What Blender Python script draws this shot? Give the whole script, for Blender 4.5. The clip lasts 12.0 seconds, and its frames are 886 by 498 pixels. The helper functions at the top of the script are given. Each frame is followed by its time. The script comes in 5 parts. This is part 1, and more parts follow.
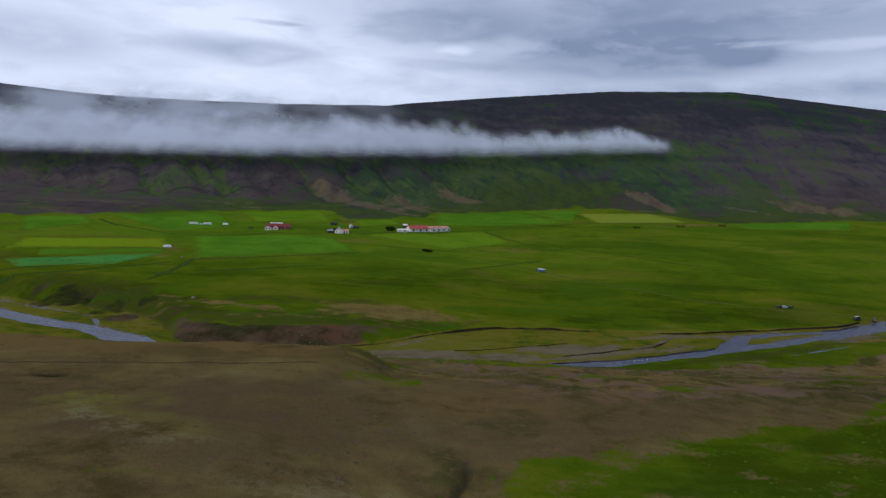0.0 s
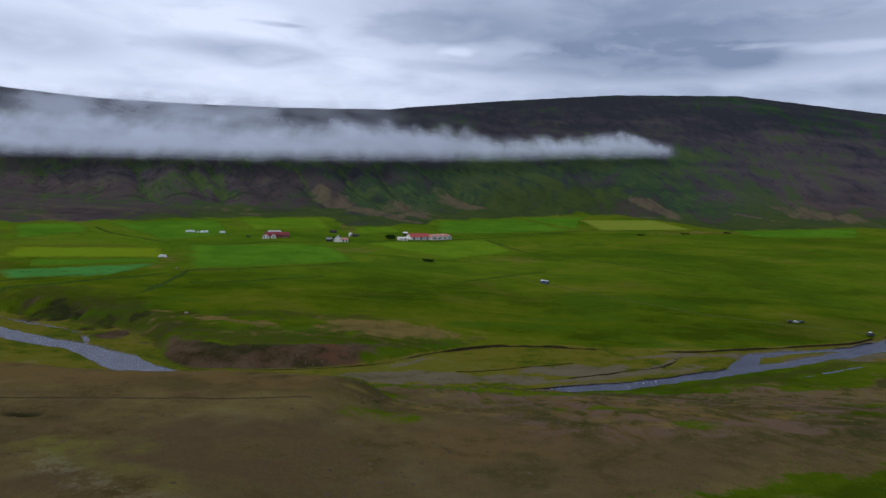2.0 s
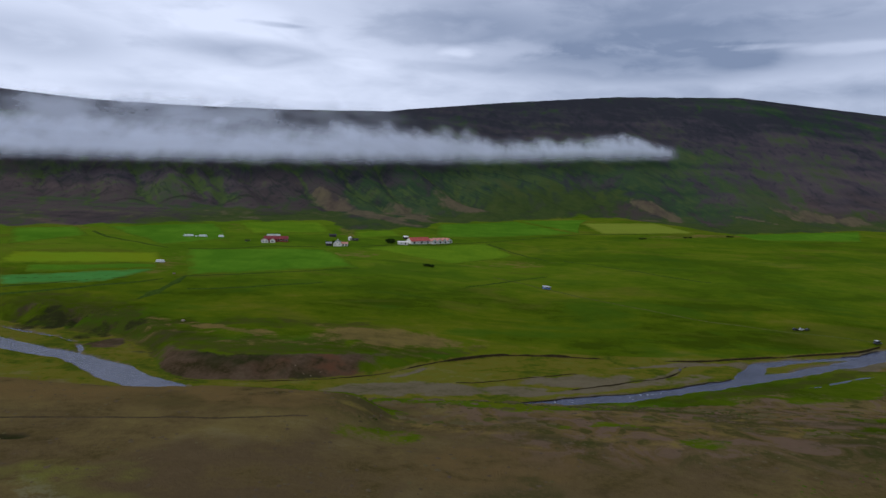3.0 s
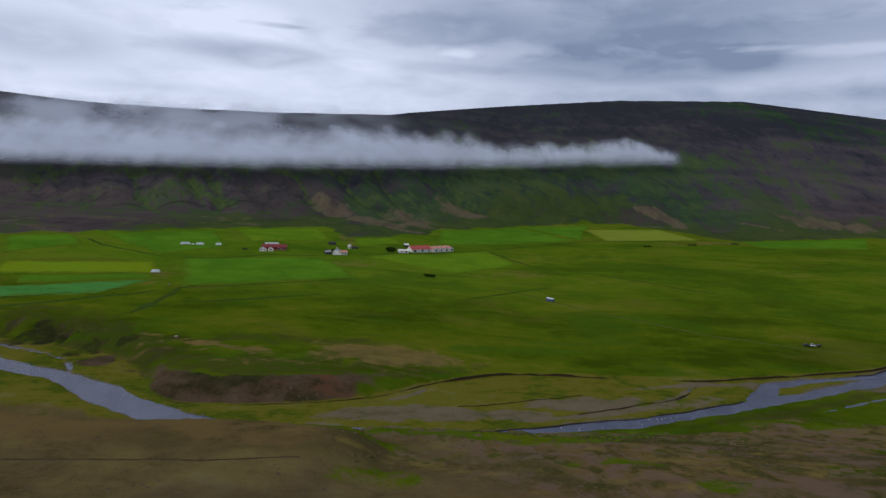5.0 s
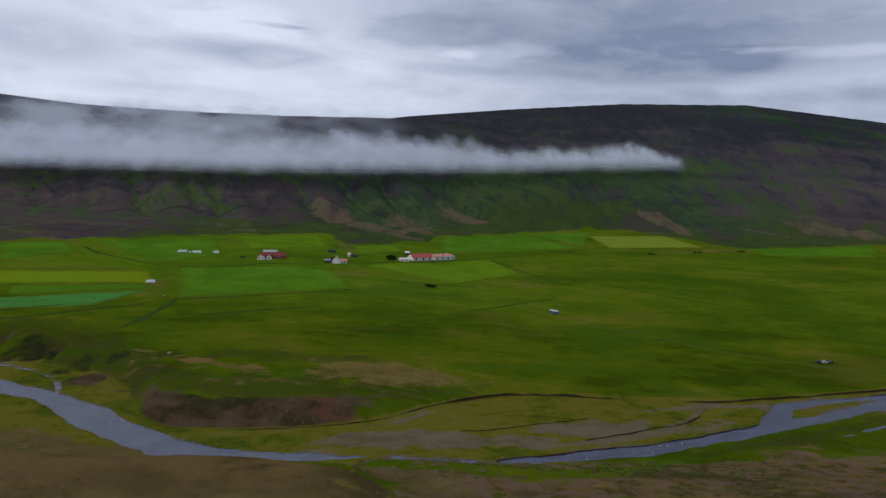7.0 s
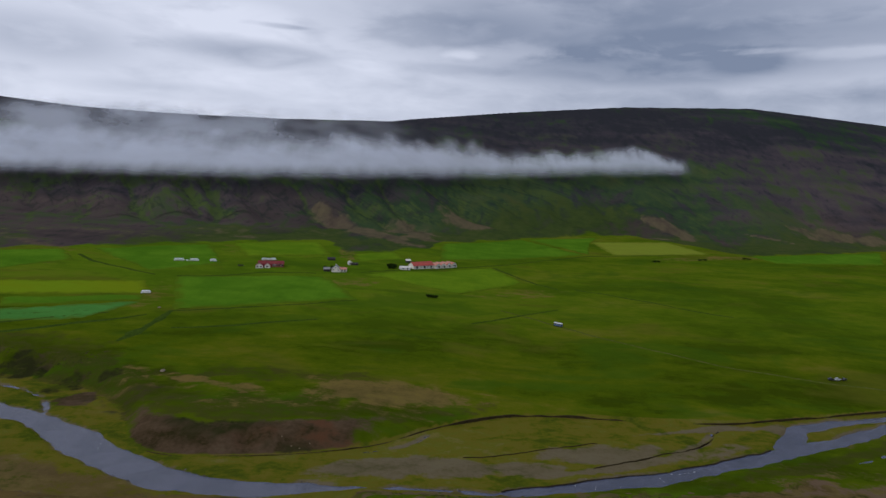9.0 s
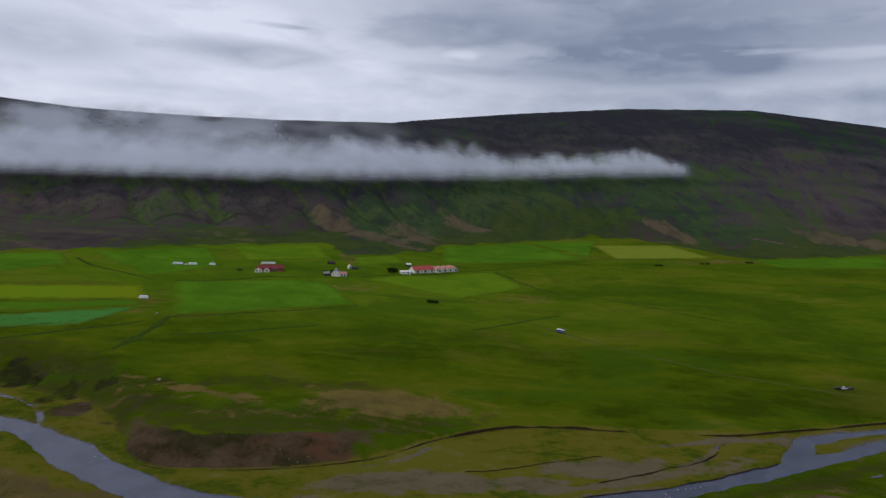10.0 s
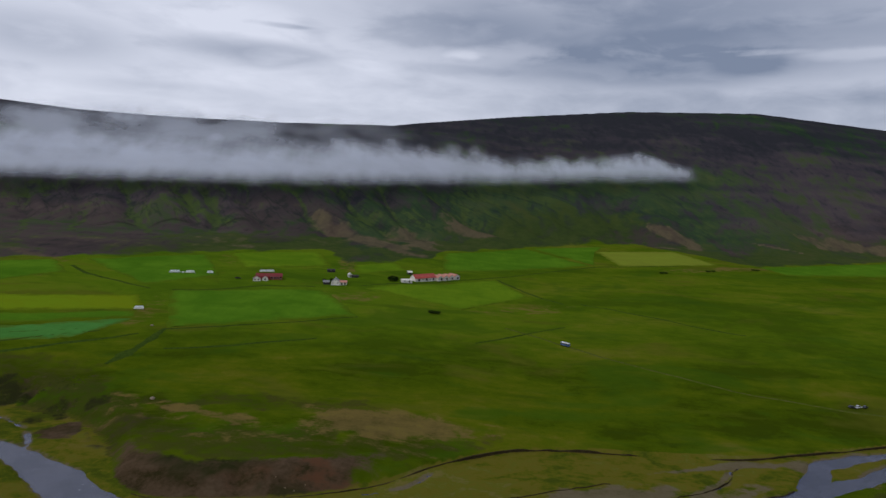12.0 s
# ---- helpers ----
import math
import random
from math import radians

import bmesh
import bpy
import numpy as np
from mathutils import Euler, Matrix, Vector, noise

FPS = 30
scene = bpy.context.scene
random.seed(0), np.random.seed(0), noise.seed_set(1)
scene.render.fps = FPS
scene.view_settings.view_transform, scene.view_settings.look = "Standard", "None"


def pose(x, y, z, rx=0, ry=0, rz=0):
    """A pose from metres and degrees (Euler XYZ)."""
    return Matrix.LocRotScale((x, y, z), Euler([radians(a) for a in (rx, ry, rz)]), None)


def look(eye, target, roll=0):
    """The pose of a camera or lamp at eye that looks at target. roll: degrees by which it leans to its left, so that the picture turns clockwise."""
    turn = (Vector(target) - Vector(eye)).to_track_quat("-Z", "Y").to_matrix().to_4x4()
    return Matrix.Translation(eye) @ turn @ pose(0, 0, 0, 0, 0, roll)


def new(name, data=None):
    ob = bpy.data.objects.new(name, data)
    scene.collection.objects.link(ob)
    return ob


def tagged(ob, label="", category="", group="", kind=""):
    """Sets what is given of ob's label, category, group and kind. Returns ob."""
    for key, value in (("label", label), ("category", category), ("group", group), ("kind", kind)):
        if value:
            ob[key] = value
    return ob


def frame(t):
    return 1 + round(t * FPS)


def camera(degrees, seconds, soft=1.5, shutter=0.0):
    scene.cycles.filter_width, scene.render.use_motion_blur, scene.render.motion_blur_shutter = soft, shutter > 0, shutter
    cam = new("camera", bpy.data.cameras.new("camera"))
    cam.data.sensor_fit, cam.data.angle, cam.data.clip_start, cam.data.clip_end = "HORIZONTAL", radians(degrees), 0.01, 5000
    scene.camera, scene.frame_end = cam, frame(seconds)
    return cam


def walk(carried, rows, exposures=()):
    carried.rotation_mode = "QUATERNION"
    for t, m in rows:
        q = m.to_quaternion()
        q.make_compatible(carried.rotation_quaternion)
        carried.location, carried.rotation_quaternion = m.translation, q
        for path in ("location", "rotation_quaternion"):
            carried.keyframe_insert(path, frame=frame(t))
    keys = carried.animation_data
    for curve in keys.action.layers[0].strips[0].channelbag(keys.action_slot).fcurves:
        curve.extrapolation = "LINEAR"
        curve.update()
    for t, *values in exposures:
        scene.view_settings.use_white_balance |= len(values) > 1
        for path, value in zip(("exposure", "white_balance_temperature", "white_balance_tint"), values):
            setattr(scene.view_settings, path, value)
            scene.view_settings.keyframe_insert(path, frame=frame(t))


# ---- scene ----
cam = camera(70.0, 12.0, soft=1.5)
PATH = [
    (0, 0.000, 0.000, 89.831, 84.146, -1.955, 0.200),
    (1, -0.118, 6.676, 93.283, 84.209, -1.999, 0.250),
    (2, -0.300, 13.304, 96.751, 84.267, -2.046, 0.300),
    (3, -0.546, 19.885, 100.235, 84.318, -2.098, 0.349),
    (4, -0.855, 26.418, 103.736, 84.363, -2.153, 0.397),
    (5, -1.229, 32.903, 107.253, 84.402, -2.212, 0.445),
    (6, -1.666, 39.340, 110.786, 84.434, -2.274, 0.492),
    (7, -2.167, 45.729, 114.336, 84.461, -2.340, 0.538),
    (8, -2.731, 52.071, 117.901, 84.482, -2.410, 0.584),
    (9, -3.360, 58.365, 121.484, 84.496, -2.484, 0.630),
    (10, -4.052, 64.611, 125.082, 84.504, -2.561, 0.674),
    (11, -4.808, 70.809, 128.697, 84.506, -2.642, 0.719),
    (12, -5.628, 76.959, 132.329, 84.502, -2.726, 0.763),
]
walk(cam, [(t, pose(*p)) for t, *p in PATH], [(0, 0.12, 6250, 10), (6, 0.02, 6480, 10), (12, -0.08, 6800, 10)])


# ---- node helpers ----
def nd(nt, kind, ins=None, **props):
    """A node; ins maps an input's name or number to a value or a socket."""
    n = nt.nodes.new(kind)
    if "operation" in props:
        n.operation = props["operation"]
    if "use_clamp" in props:
        n.use_clamp = props["use_clamp"]
    if "data_type" in props:
        n.data_type = props["data_type"]
    if "interpolation_type" in props:
        n.interpolation_type = props["interpolation_type"]
    if "attribute_name" in props:
        n.attribute_name = props["attribute_name"]
    if "sky_type" in props:
        n.sky_type, n.sun_disc = props["sky_type"], props["sun_disc"]
        n.sun_elevation, n.sun_rotation = props["sun_elevation"], props["sun_rotation"]
    for k, v in (ins or {}).items():
        if isinstance(v, bpy.types.NodeSocket):
            nt.links.new(v, n.inputs[k])
        else:
            n.inputs[k].default_value = v
    return n


def op(nt, what, a, b=0.0, c=None, clamp=False):
    ins = {0: a, 1: b}
    if c is not None:
        ins[2] = c
    return nd(nt, "ShaderNodeMath", ins, operation=what, use_clamp=clamp).outputs[0]


def mixc(nt, fac, a, b):
    """A mix of two colours."""
    return nd(nt, "ShaderNodeMix", {0: fac, 6: a, 7: b}, data_type="RGBA").outputs[2]


def step(nt, v, lo, hi):
    return nd(nt, "ShaderNodeMapRange", {0: v, 1: lo, 2: hi}, interpolation_type="SMOOTHSTEP").outputs[0]


def noise_at(nt, vec, scale, detail=4.0, rough=0.55, lac=2.0, distort=0.0):
    return nd(nt, "ShaderNodeTexNoise", {"Vector": vec, "Scale": scale, "Detail": detail, "Roughness": rough, "Lacunarity": lac, "Distortion": distort}).outputs[0]


def scaled(nt, vec, sx, sy, sz, rz=0.0):
    return nd(nt, "ShaderNodeMapping", {0: vec, 2: (0, 0, rz), 3: (sx, sy, sz)}).outputs[0]


def rgb(r, g, b):
    return (r, g, b, 1.0)


# ---- sky: a broken layer of grey cloud ----
world = bpy.data.worlds.new("overcast_sky")
scene.world = world
world.use_nodes = True
wt = world.node_tree
wt.nodes.clear()
way = nd(wt, "ShaderNodeTexCoord").outputs["Generated"]
sep = nd(wt, "ShaderNodeSeparateXYZ", {0: way})
dx, dy, dz = sep.outputs
az = op(wt, "ARCTAN2", dx, dy)
el = op(wt, "ARCSINE", dz)
lift = op(wt, "ADD", op(wt, "MAXIMUM", dz, 0.0), 0.16)
flat = nd(wt, "ShaderNodeCombineXYZ", {0: op(wt, "DIVIDE", dx, lift), 1: op(wt, "DIVIDE", dy, lift), 2: 0.0}).outputs[0]
big = noise_at(wt, scaled(wt, flat, 0.55, 1.1, 1), 1.0, 5.0, 0.5, distort=0.3)
turned = nd(wt, "ShaderNodeCombineXYZ", {0: op(wt, "MULTIPLY", az, 6.5), 1: op(wt, "MULTIPLY", el, 19.0), 2: 0.7}).outputs[0]
fine = noise_at(wt, turned, 1.3, 7.0, 0.55, distort=0.25)


def bank(a0, e0, wa, we, ragged=2.1):
    """How far inside a soft bank of cloud at azimuth a0 and height e0 a way lies; its rim is broken by the noise."""
    u = op(wt, "DIVIDE", op(wt, "SUBTRACT", az, a0), wa)
    v = op(wt, "DIVIDE", op(wt, "SUBTRACT", el, e0), we)
    r = op(wt, "SQRT", op(wt, "ADD", op(wt, "MULTIPLY", u, u), op(wt, "MULTIPLY", v, v)))
    r = op(wt, "ADD", r, op(wt, "MULTIPLY", op(wt, "SUBTRACT", fine, 0.5), ragged * 1.6))
    return step(wt, r, 1.40, 0.50)


grey = op(wt, "ADD", 0.15, op(wt, "MULTIPLY", step(wt, az, -0.25, 0.35), 0.46))
for a0, e0, wa, we, k in (
    (-0.02, 0.237, 0.13, 0.030, 0.20), (-0.573, 0.1716, 0.107, 0.0304, 0.24), (-0.304, 0.184, 0.121, 0.0179, 0.36), (-0.248, 0.2251, 0.045, 0.0045, 0.36), (0.14, 0.259, 0.36, 0.0554, 0.30), (0.273, 0.1863, 0.25, 0.0232, 0.28), (0.430, 0.1914, 0.055, 0.0152, 0.20), (0.415, 0.2224, 0.259, 0.0214, 0.16), (-0.016, 0.1814, 0.098, 0.0089, 0.14), (-0.304, 0.2243, 0.098, 0.0232, -0.14), (0.013, 0.2021, 0.034, 0.0089, -0.24), (0.409, 0.205, 0.076, 0.004, -0.22), (0.545, 0.1978, 0.071, 0.008, -0.2), (0.516, 0.1635, 0.098, 0.0232, -0.1), (-0.411, 0.1209, 0.116, 0.0107, 0.12), (-0.138, 0.1805, 0.054, 0.0071, -0.12), (0.55, 0.1439, 0.098, 0.0107, 0.1)):
    grey = op(wt, "ADD", grey, op(wt, "MULTIPLY", bank(a0, e0, wa, we, 1.6), k))
away = step(wt, op(wt, "ABSOLUTE", az), 0.75, 1.1)
grey = op(wt, "ADD", grey, op(wt, "MULTIPLY", away, op(wt, "SUBTRACT", step(wt, big, 0.38, 0.66), 0.3)))
grey = op(wt, "ADD", grey, op(wt, "MULTIPLY", op(wt, "SUBTRACT", big, 0.5), 0.22))
grey = op(wt, "ADD", grey, op(wt, "MULTIPLY", op(wt, "SUBTRACT", fine, 0.5), 0.85), clamp=True)
cloud = mixc(wt, grey, rgb(0.75, 0.81, 0.985), rgb(0.205, 0.258, 0.385))
cloud = mixc(wt, step(wt, el, 0.05, -0.05), cloud, rgb(0.30, 0.32, 0.36))
blue = nd(wt, "ShaderNodeTexSky", sky_type="NISHITA", sun_disc=False, sun_elevation=radians(42), sun_rotation=radians(-136)).outputs[0]
veil = nd(wt, "ShaderNodeBackground", {0: cloud, 1: 1.0}).outputs[0]
clear = nd(wt, "ShaderNodeBackground", {0: blue, 1: 0.06}).outputs[0]
both = nd(wt, "ShaderNodeMixShader", {0: 0.93, 1: clear, 2: veil}).outputs[0]
nd(wt, "ShaderNodeOutputWorld", {0: both})

sun_data = bpy.data.lights.new("sun", "SUN")
sun_data.energy, sun_data.angle, sun_data.color = 0.9, radians(25), (1.0, 0.96, 0.9)
sun = new("sun", sun_data)
sun.matrix_world = look((0, 0, 0), (0.50, 0.52, -0.69))


# ---- the shape of the land ----
TABLE = np.random.RandomState(7).rand(256, 256)


def value_noise(x, y):
    xi, yi = np.floor(x).astype(int), np.floor(y).astype(int)
    fx, fy = x - xi, y - yi
    fx, fy = fx * fx * (3 - 2 * fx), fy * fy * (3 - 2 * fy)
    a, b = TABLE[xi % 256, yi % 256], TABLE[(xi + 1) % 256, yi % 256]
    c, d = TABLE[xi % 256, (yi + 1) % 256], TABLE[(xi + 1) % 256, (yi + 1) % 256]
    return (a * (1 - fx) + b * fx) * (1 - fy) + (c * (1 - fx) + d * fx) * fy


def fbm(x, y, octaves=4):
    """Noise about 0, within about -1 to 1."""
    out, amp, total = 0.0, 1.0, 0.0
    for k in range(octaves):
        out = out + amp * (value_noise(x * 2**k + 17.3 * k, y * 2**k + 9.1 * k) * 2 - 1)
        total += amp
        amp *= 0.5
    return out / total * 1.6


def smooth(v, lo, hi):
    s = np.clip((v - lo) / (hi - lo), 0, 1)
    return s * s * (3 - 2 * s)


def softplus(v, w):
    return w * np.logaddexp(0, v / w)


def curve_at(x, xs, ys):
    """A line through the points given, rounded at its corners."""
    pad = 9.0
    return (np.interp(x - pad, xs, ys) + np.interp(x, xs, ys) * 2 + np.interp(x + pad, xs, ys)) / 4


# River channels: x, y and half the width, along their middle.
MAIN = [(-420, 470, 9), (-330, 415, 8), (-270, 388, 7), (-228, 366.5, 6.5), (-206, 359.5, 5), (-187, 347.5, 7), (-171, 338, 8.6), (-158, 327.5, 9), (-142, 317.5, 8.2), (-114, 302.5, 8.2), (-95, 298.5, 7), (-74, 297, 5.5), (-55, 300, 3), (-35, 302, 0.9), (-10, 303, 0.3), (10, 302, 0.8), (21.5, 300.7, 2.8), (47, 309.1, 3.4), (65, 314.1, 4.3), (94, 322.1, 4.5), (126, 337.6, 4.5), (154, 351.1, 4.6), (171, 361, 5), (199.5, 373.6, 3.8), (257, 405.1, 5), (310, 437.6, 8), (360, 472.6, 10), (440, 522.6, 10)]
LOOP = [(168, 362.8, 4.6), (180, 376.8, 5), (188, 389.8, 4.6), (207, 398.8, 3.8), (230, 407.3, 3), (252, 413.8, 2.7), (275, 421.8, 4.2), (300, 435.8, 6)]
ARM = [(-300, 425, 0.9), (-251, 404, 0.7), (-233, 397, 0.4), (-215, 386, 0.3), (-203, 368, 0.2), (-200, 355, 0.2)]
SIDE = [(160, 388.8, -0.4), (146, 383.8, -0.4), (138, 377.8, 0.3), (135, 369.8, -0.6), (131, 363.8, -1.1), (116, 354.4, -1.4), (92, 340.8, -1.5), (70, 330.8, -1.5)]
BROOK = [(-6, 362, -0.9), (-10, 357, 0.0), (-14, 350, 0.9), (-20, 343, 0.5), (-28, 339.5, -0.3), (-45, 334, -1.0), (-60, 329, -1.3)]
CREEK = [(300, 400, -0.3), (237, 371, -0.2), (202, 352, -0.2), (174, 338, -0.4), (150, 330, -0.9), (128, 322, -1.2)]
CHANNELS = (MAIN, LOOP, ARM, SIDE, BROOK, CREEK)


def channel(line, x, y):
    """The distance past the edge of a channel (minus: inside), edges wandering a little."""
    best = np.full(np.shape(x), 1e9)
    for (x0, y0, w0), (x1, y1, w1) in zip(line, line[1:]):
        vx, vy = x1 - x0, y1 - y0
        s = np.clip(((x - x0) * vx + (y - y0) * vy) / (vx * vx + vy * vy), 0, 1)
        d = np.hypot(x - x0 - s * vx, y - y0 - s * vy) - (w0 + s * (w1 - w0))
        best = np.minimum(best, d)
    return best


def shore(x, y):
    near = np.full(np.shape(x), 1e9)
    for line in CHANNELS:
        near = np.minimum(near, channel(line, x, y))
    return near + 1.3 * fbm(x / 9, y / 9, 3)


# The far bank's foot, its width and its height, along x.
BX = [-1200, -600, -330, -270, -200, -165, -145, -120, -71, -48, -28, -10, 12, 33, 58, 100, 150, 204, 274, 339, 600, 1200]
BY = [600, 500, 440, 418, 402, 370, 330, 321, 327, 335, 344, 364, 377, 387, 390.5, 389.5, 389.5, 405.5, 427.5, 472, 560, 700]
BW = [30, 30, 30, 28, 30, 26, 24, 22, 20, 18, 12, 5, 3, 2.5, 2.5, 2.5, 2.5, 2.5, 2.5, 3, 5, 10]
BH = [9, 9, 9, 9, 9, 8.2, 8.3, 8.5, 8.5, 8, 5, 3.2, 2.6, 2.4, 2.2, 1.8, 1.6, 1.6, 1.6, 1.8, 2, 2]
# Where the damp grass on this side ends against the heath.
EDGE_X = [0, 6, 13, 22, 30, 44, 61, 74, 83, 96, 116, 134, 160, 260]
EDGE_Y = [118, 126, 135, 142, 146, 151, 160, 170, 176, 180, 185, 193, 208, 262]
FX = [-2500, -800, -300, 0, 250, 500, 1200, 2500]
FY = [880, 900, 915, 1000, 1070, 1075, 1100, 1150]
CX = [-2500, -1500, -936, -780, -600, -360, -130, -90, 130, 400, 720, 1100, 1700, 2500]
CY = [1500, 1400, 1381, 1383, 1387, 1397, 1409, 1418, 1536, 1590, 1631, 1670, 1700, 1700]
CZ = [390, 330, 271, 258, 252, 251.5, 257, 264, 301, 331, 346, 321, 275, 240]


# Gullies of the long hill: upper end, lower end, half width and depth.
GULLIES = [(-644, 1027, -533, 860, 13, 6), (-612, 1034, -505, 862, 10, 4), (-571, 1041, -480, 885, 12, 6), (-526, 1067, -416, 911, 14, 8), (-445, 1071, -368, 971, 11, 7), (-391, 1072, -328, 945, 14, 9), (-338, 1086, -262, 950, 13, 6), (-262, 1085, -180, 985, 15, 8), (-186, 1100, -92, 998, 14, 10), (-114, 1111, -16, 950, 14, 9), (-41, 1148, 52, 1073, 13, 10), (55, 1159, 146, 1101, 12, 8), (145, 1186, 200, 1131, 12, 6), (242, 1227, 270, 1153, 12, 5)]


def lean_of(x, y, foot):
    """How far across the hill a place lies, counted along the way that its gullies run down."""
    return x + np.interp(x, [-800, -400, -100, 60, 250, 600], [0.66, 0.68, 0.95, 1.25, 0.9, 0.6]) * (y - foot)


def gullies_at(x, y, narrow=1.0):
    """How deep in one of the gullies a place lies, in metres."""
    deep = np.zeros(np.shape(x))
    for k, (x0, y0, x1, y1, wide, depth) in enumerate(GULLIES):
        vx, vy = x1 - x0, y1 - y0
        long = math.hypot(vx, vy)
        s = ((x - x0) * vx + (y - y0) * vy) / long**2
        d = ((x - x0) * vy - (y - y0) * vx) / long + 9 * fbm(y / 42 + 3.1 * k, 0 * y + k, 3)
        w = wide * narrow * (0.75 + 0.5 * np.clip(s, 0, 1))
        deep = np.maximum(deep, depth * np.exp(-((d / w) ** 2)) * smooth(s, -1.3, -0.4) * smooth(s, 1.9, 0.8))
    return deep


def valley_floor(x, y):
    """The long grass slope from the far bank up to the hill's foot."""
    yb = curve_at(x, BX, BY)
    base = 5 * np.clip((60 - x) / 120, 0, 1) + 0.082 * (y - 385) - 0.00006 * np.clip(x, -700, 0) * (y - 385)
    right = smooth(x, 110, 200) * np.clip(0.082 * (yb - 385) - 1.6, -9, 40) * np.exp(-np.maximum(y - yb, 0) / 150)
    return base - right


def land(x, y):
    x, y = np.asarray(x, float), np.asarray(y, float)
    # This side: a heath plateau that breaks off steeply on one side and runs down gently on the other.
    left = 27.5 + 0.03 * softplus(230 - y, 10) - 0.75 * softplus(y - 235 + 4 * fbm(x / 40, y / 40, 2), 4) + 1.0 * fbm(x / 70, y / 55, 3)
    right = 23.5 - np.interp(x, [0, 80], [0.148, 0.18]) * softplus(y - 207, 8) - np.interp(x, [10, 80, 140], [0.32, 0.14, 0.10]) * softplus(y - 269, 4) + 0.7 * fbm(x / 60 + 5, y / 45, 4)
    steep = np.interp(y, [190, 224], [0.30, 1.0])
    side = smooth((x + 25.5 + 0.25 * np.maximum(y - 236, 0) + 3 * fbm(x / 22, y / 22, 3)) * steep, -10, 10)
    rise = 0.10 * softplus(60 - y, 60) + 0.10 * softplus(-y - 350, 100)
    near = left * (1 - side) + right * side + rise + 0.02 * softplus(-x - 150, 40)
    near = near - 2.4 * np.exp(-(((x + 116) / 4.5) ** 2) - ((y - 183.5) / 2.4) ** 2)
    trench = np.interp(y, [90, 118, 126, 138, 150], [-2, 1, 4, 6, 10]) + 1.5 * fbm(x * 0, y / 9, 2)
    near = near - 1.5 * np.exp(-(((x - trench) / 1.6) ** 2)) * smooth(y, 95, 110) * smooth(152 - y, 0, 14)
    near = near + 0.22 * fbm(x / 5, y / 5, 3)
    plain = 0.75 + 0.25 * fbm(x / 14, y / 14, 3)
    z = np.maximum(plain, near) + 0.6 * np.exp(-np.abs(near - plain) / 1.5)
    # The far bank and the slope above it.
    yb = curve_at(x, BX, BY) + 2.2 * fbm(x / 16, y / 30, 3) * smooth(-x, -20, 60)
    width, high = np.interp(x, BX, BW), np.interp(x, BX, BH)
    floor = valley_floor(x, y)
    terrace = high + softplus(floor - high, 0.8)
    terrace = terrace + 1.1 * fbm(x / 60, y / 45, 3) * smooth(y - yb, 20, 120) * smooth(900 - y, 0, 250)
    up = smooth((y - yb) / width, 0, 1)
    cut = (2.2 + 4.5 * smooth(-x, 160, 200)) * np.maximum(fbm(x / 15, y / 60, 3), -0.35) * np.sin(np.pi * up) * smooth(-x, 0, 50)
    far = plain + up * (terrace - plain) - cut
    z = np.where(y > yb - 1, np.maximum(far, np.where(y > 340, -9, z)), z)
    # The long hill with its gullies.
    foot, crest, top = curve_at(x, FX, FY), curve_at(x, CX, CY), curve_at(x, CX, CZ)
    foot = foot + 14 * fbm(x / 90, y * 0 + 3, 3)
    s = np.clip((y - foot) / (crest - foot), 0, 1)
    at_foot = valley_floor(x, foot)
    g = 0.62 * s + 0.38 * (3 * s * s - 2 * s**3)
    u = lean_of(x, y, foot)
    gully = np.abs(fbm(u / 58 + 0.3 * fbm(x / 90, y / 60, 3), y / 190, 4)) * 2 - 0.5
    rugged = np.interp(x, [-900, 150, 450], [1.0, 0.9, 0.22])
    hill = at_foot + (top - at_foot) * g + rugged * (6 * gully + 6 * fbm(x / 120, y / 90, 4)) * np.sin(np.pi * np.clip(s * 1.15, 0, 1)) ** 1.3 - gullies_at(x, y)
    beyond = np.maximum(y - crest, 0)
    hill = hill - 0.10 * beyond - 6 * (1 - np.exp(-beyond / 60))
    z = np.where(y > foot, hill, z)
    # Channels.
    e = shore(x, y)
    low = smooth(14 - z, 0, 8)
    z = z - low * smooth(-e, -2.2, 1.5) * (np.maximum(z, 0) + 1.1)
    return z


def on_land(x, y):
    return float(land(np.array([x]), np.array([y]))[0])


# ---- building helpers ----
def material(name):
    m = bpy.data.materials.new(name)
    m.use_nodes = True
    m.node_tree.nodes.clear()
    return m, m.node_tree


def finish(nt, color, rough=0.9, normal=None, metallic=0.0, spec=0.3):
    ins = {"Base Color": color, "Roughness": rough, "Metallic": metallic, "Specular IOR Level": spec}
    if normal is not None:
        ins["Normal"] = normal
    b = nd(nt, "ShaderNodeBsdfPrincipled", ins)
    nd(nt, "ShaderNodeOutputMaterial", {0: b.outputs[0]})


def bump(nt, height, strength=0.4, distance=0.3):
    return nd(nt, "ShaderNodeBump", {"Height": height, "Strength": strength, "Distance": distance}).outputs[0]


def place_of(nt):
    return nd(nt, "ShaderNodeNewGeometry").outputs["Position"]


def attr(nt, name):
    return nd(nt, "ShaderNodeAttribute", attribute_name=name).outputs["Fac"]


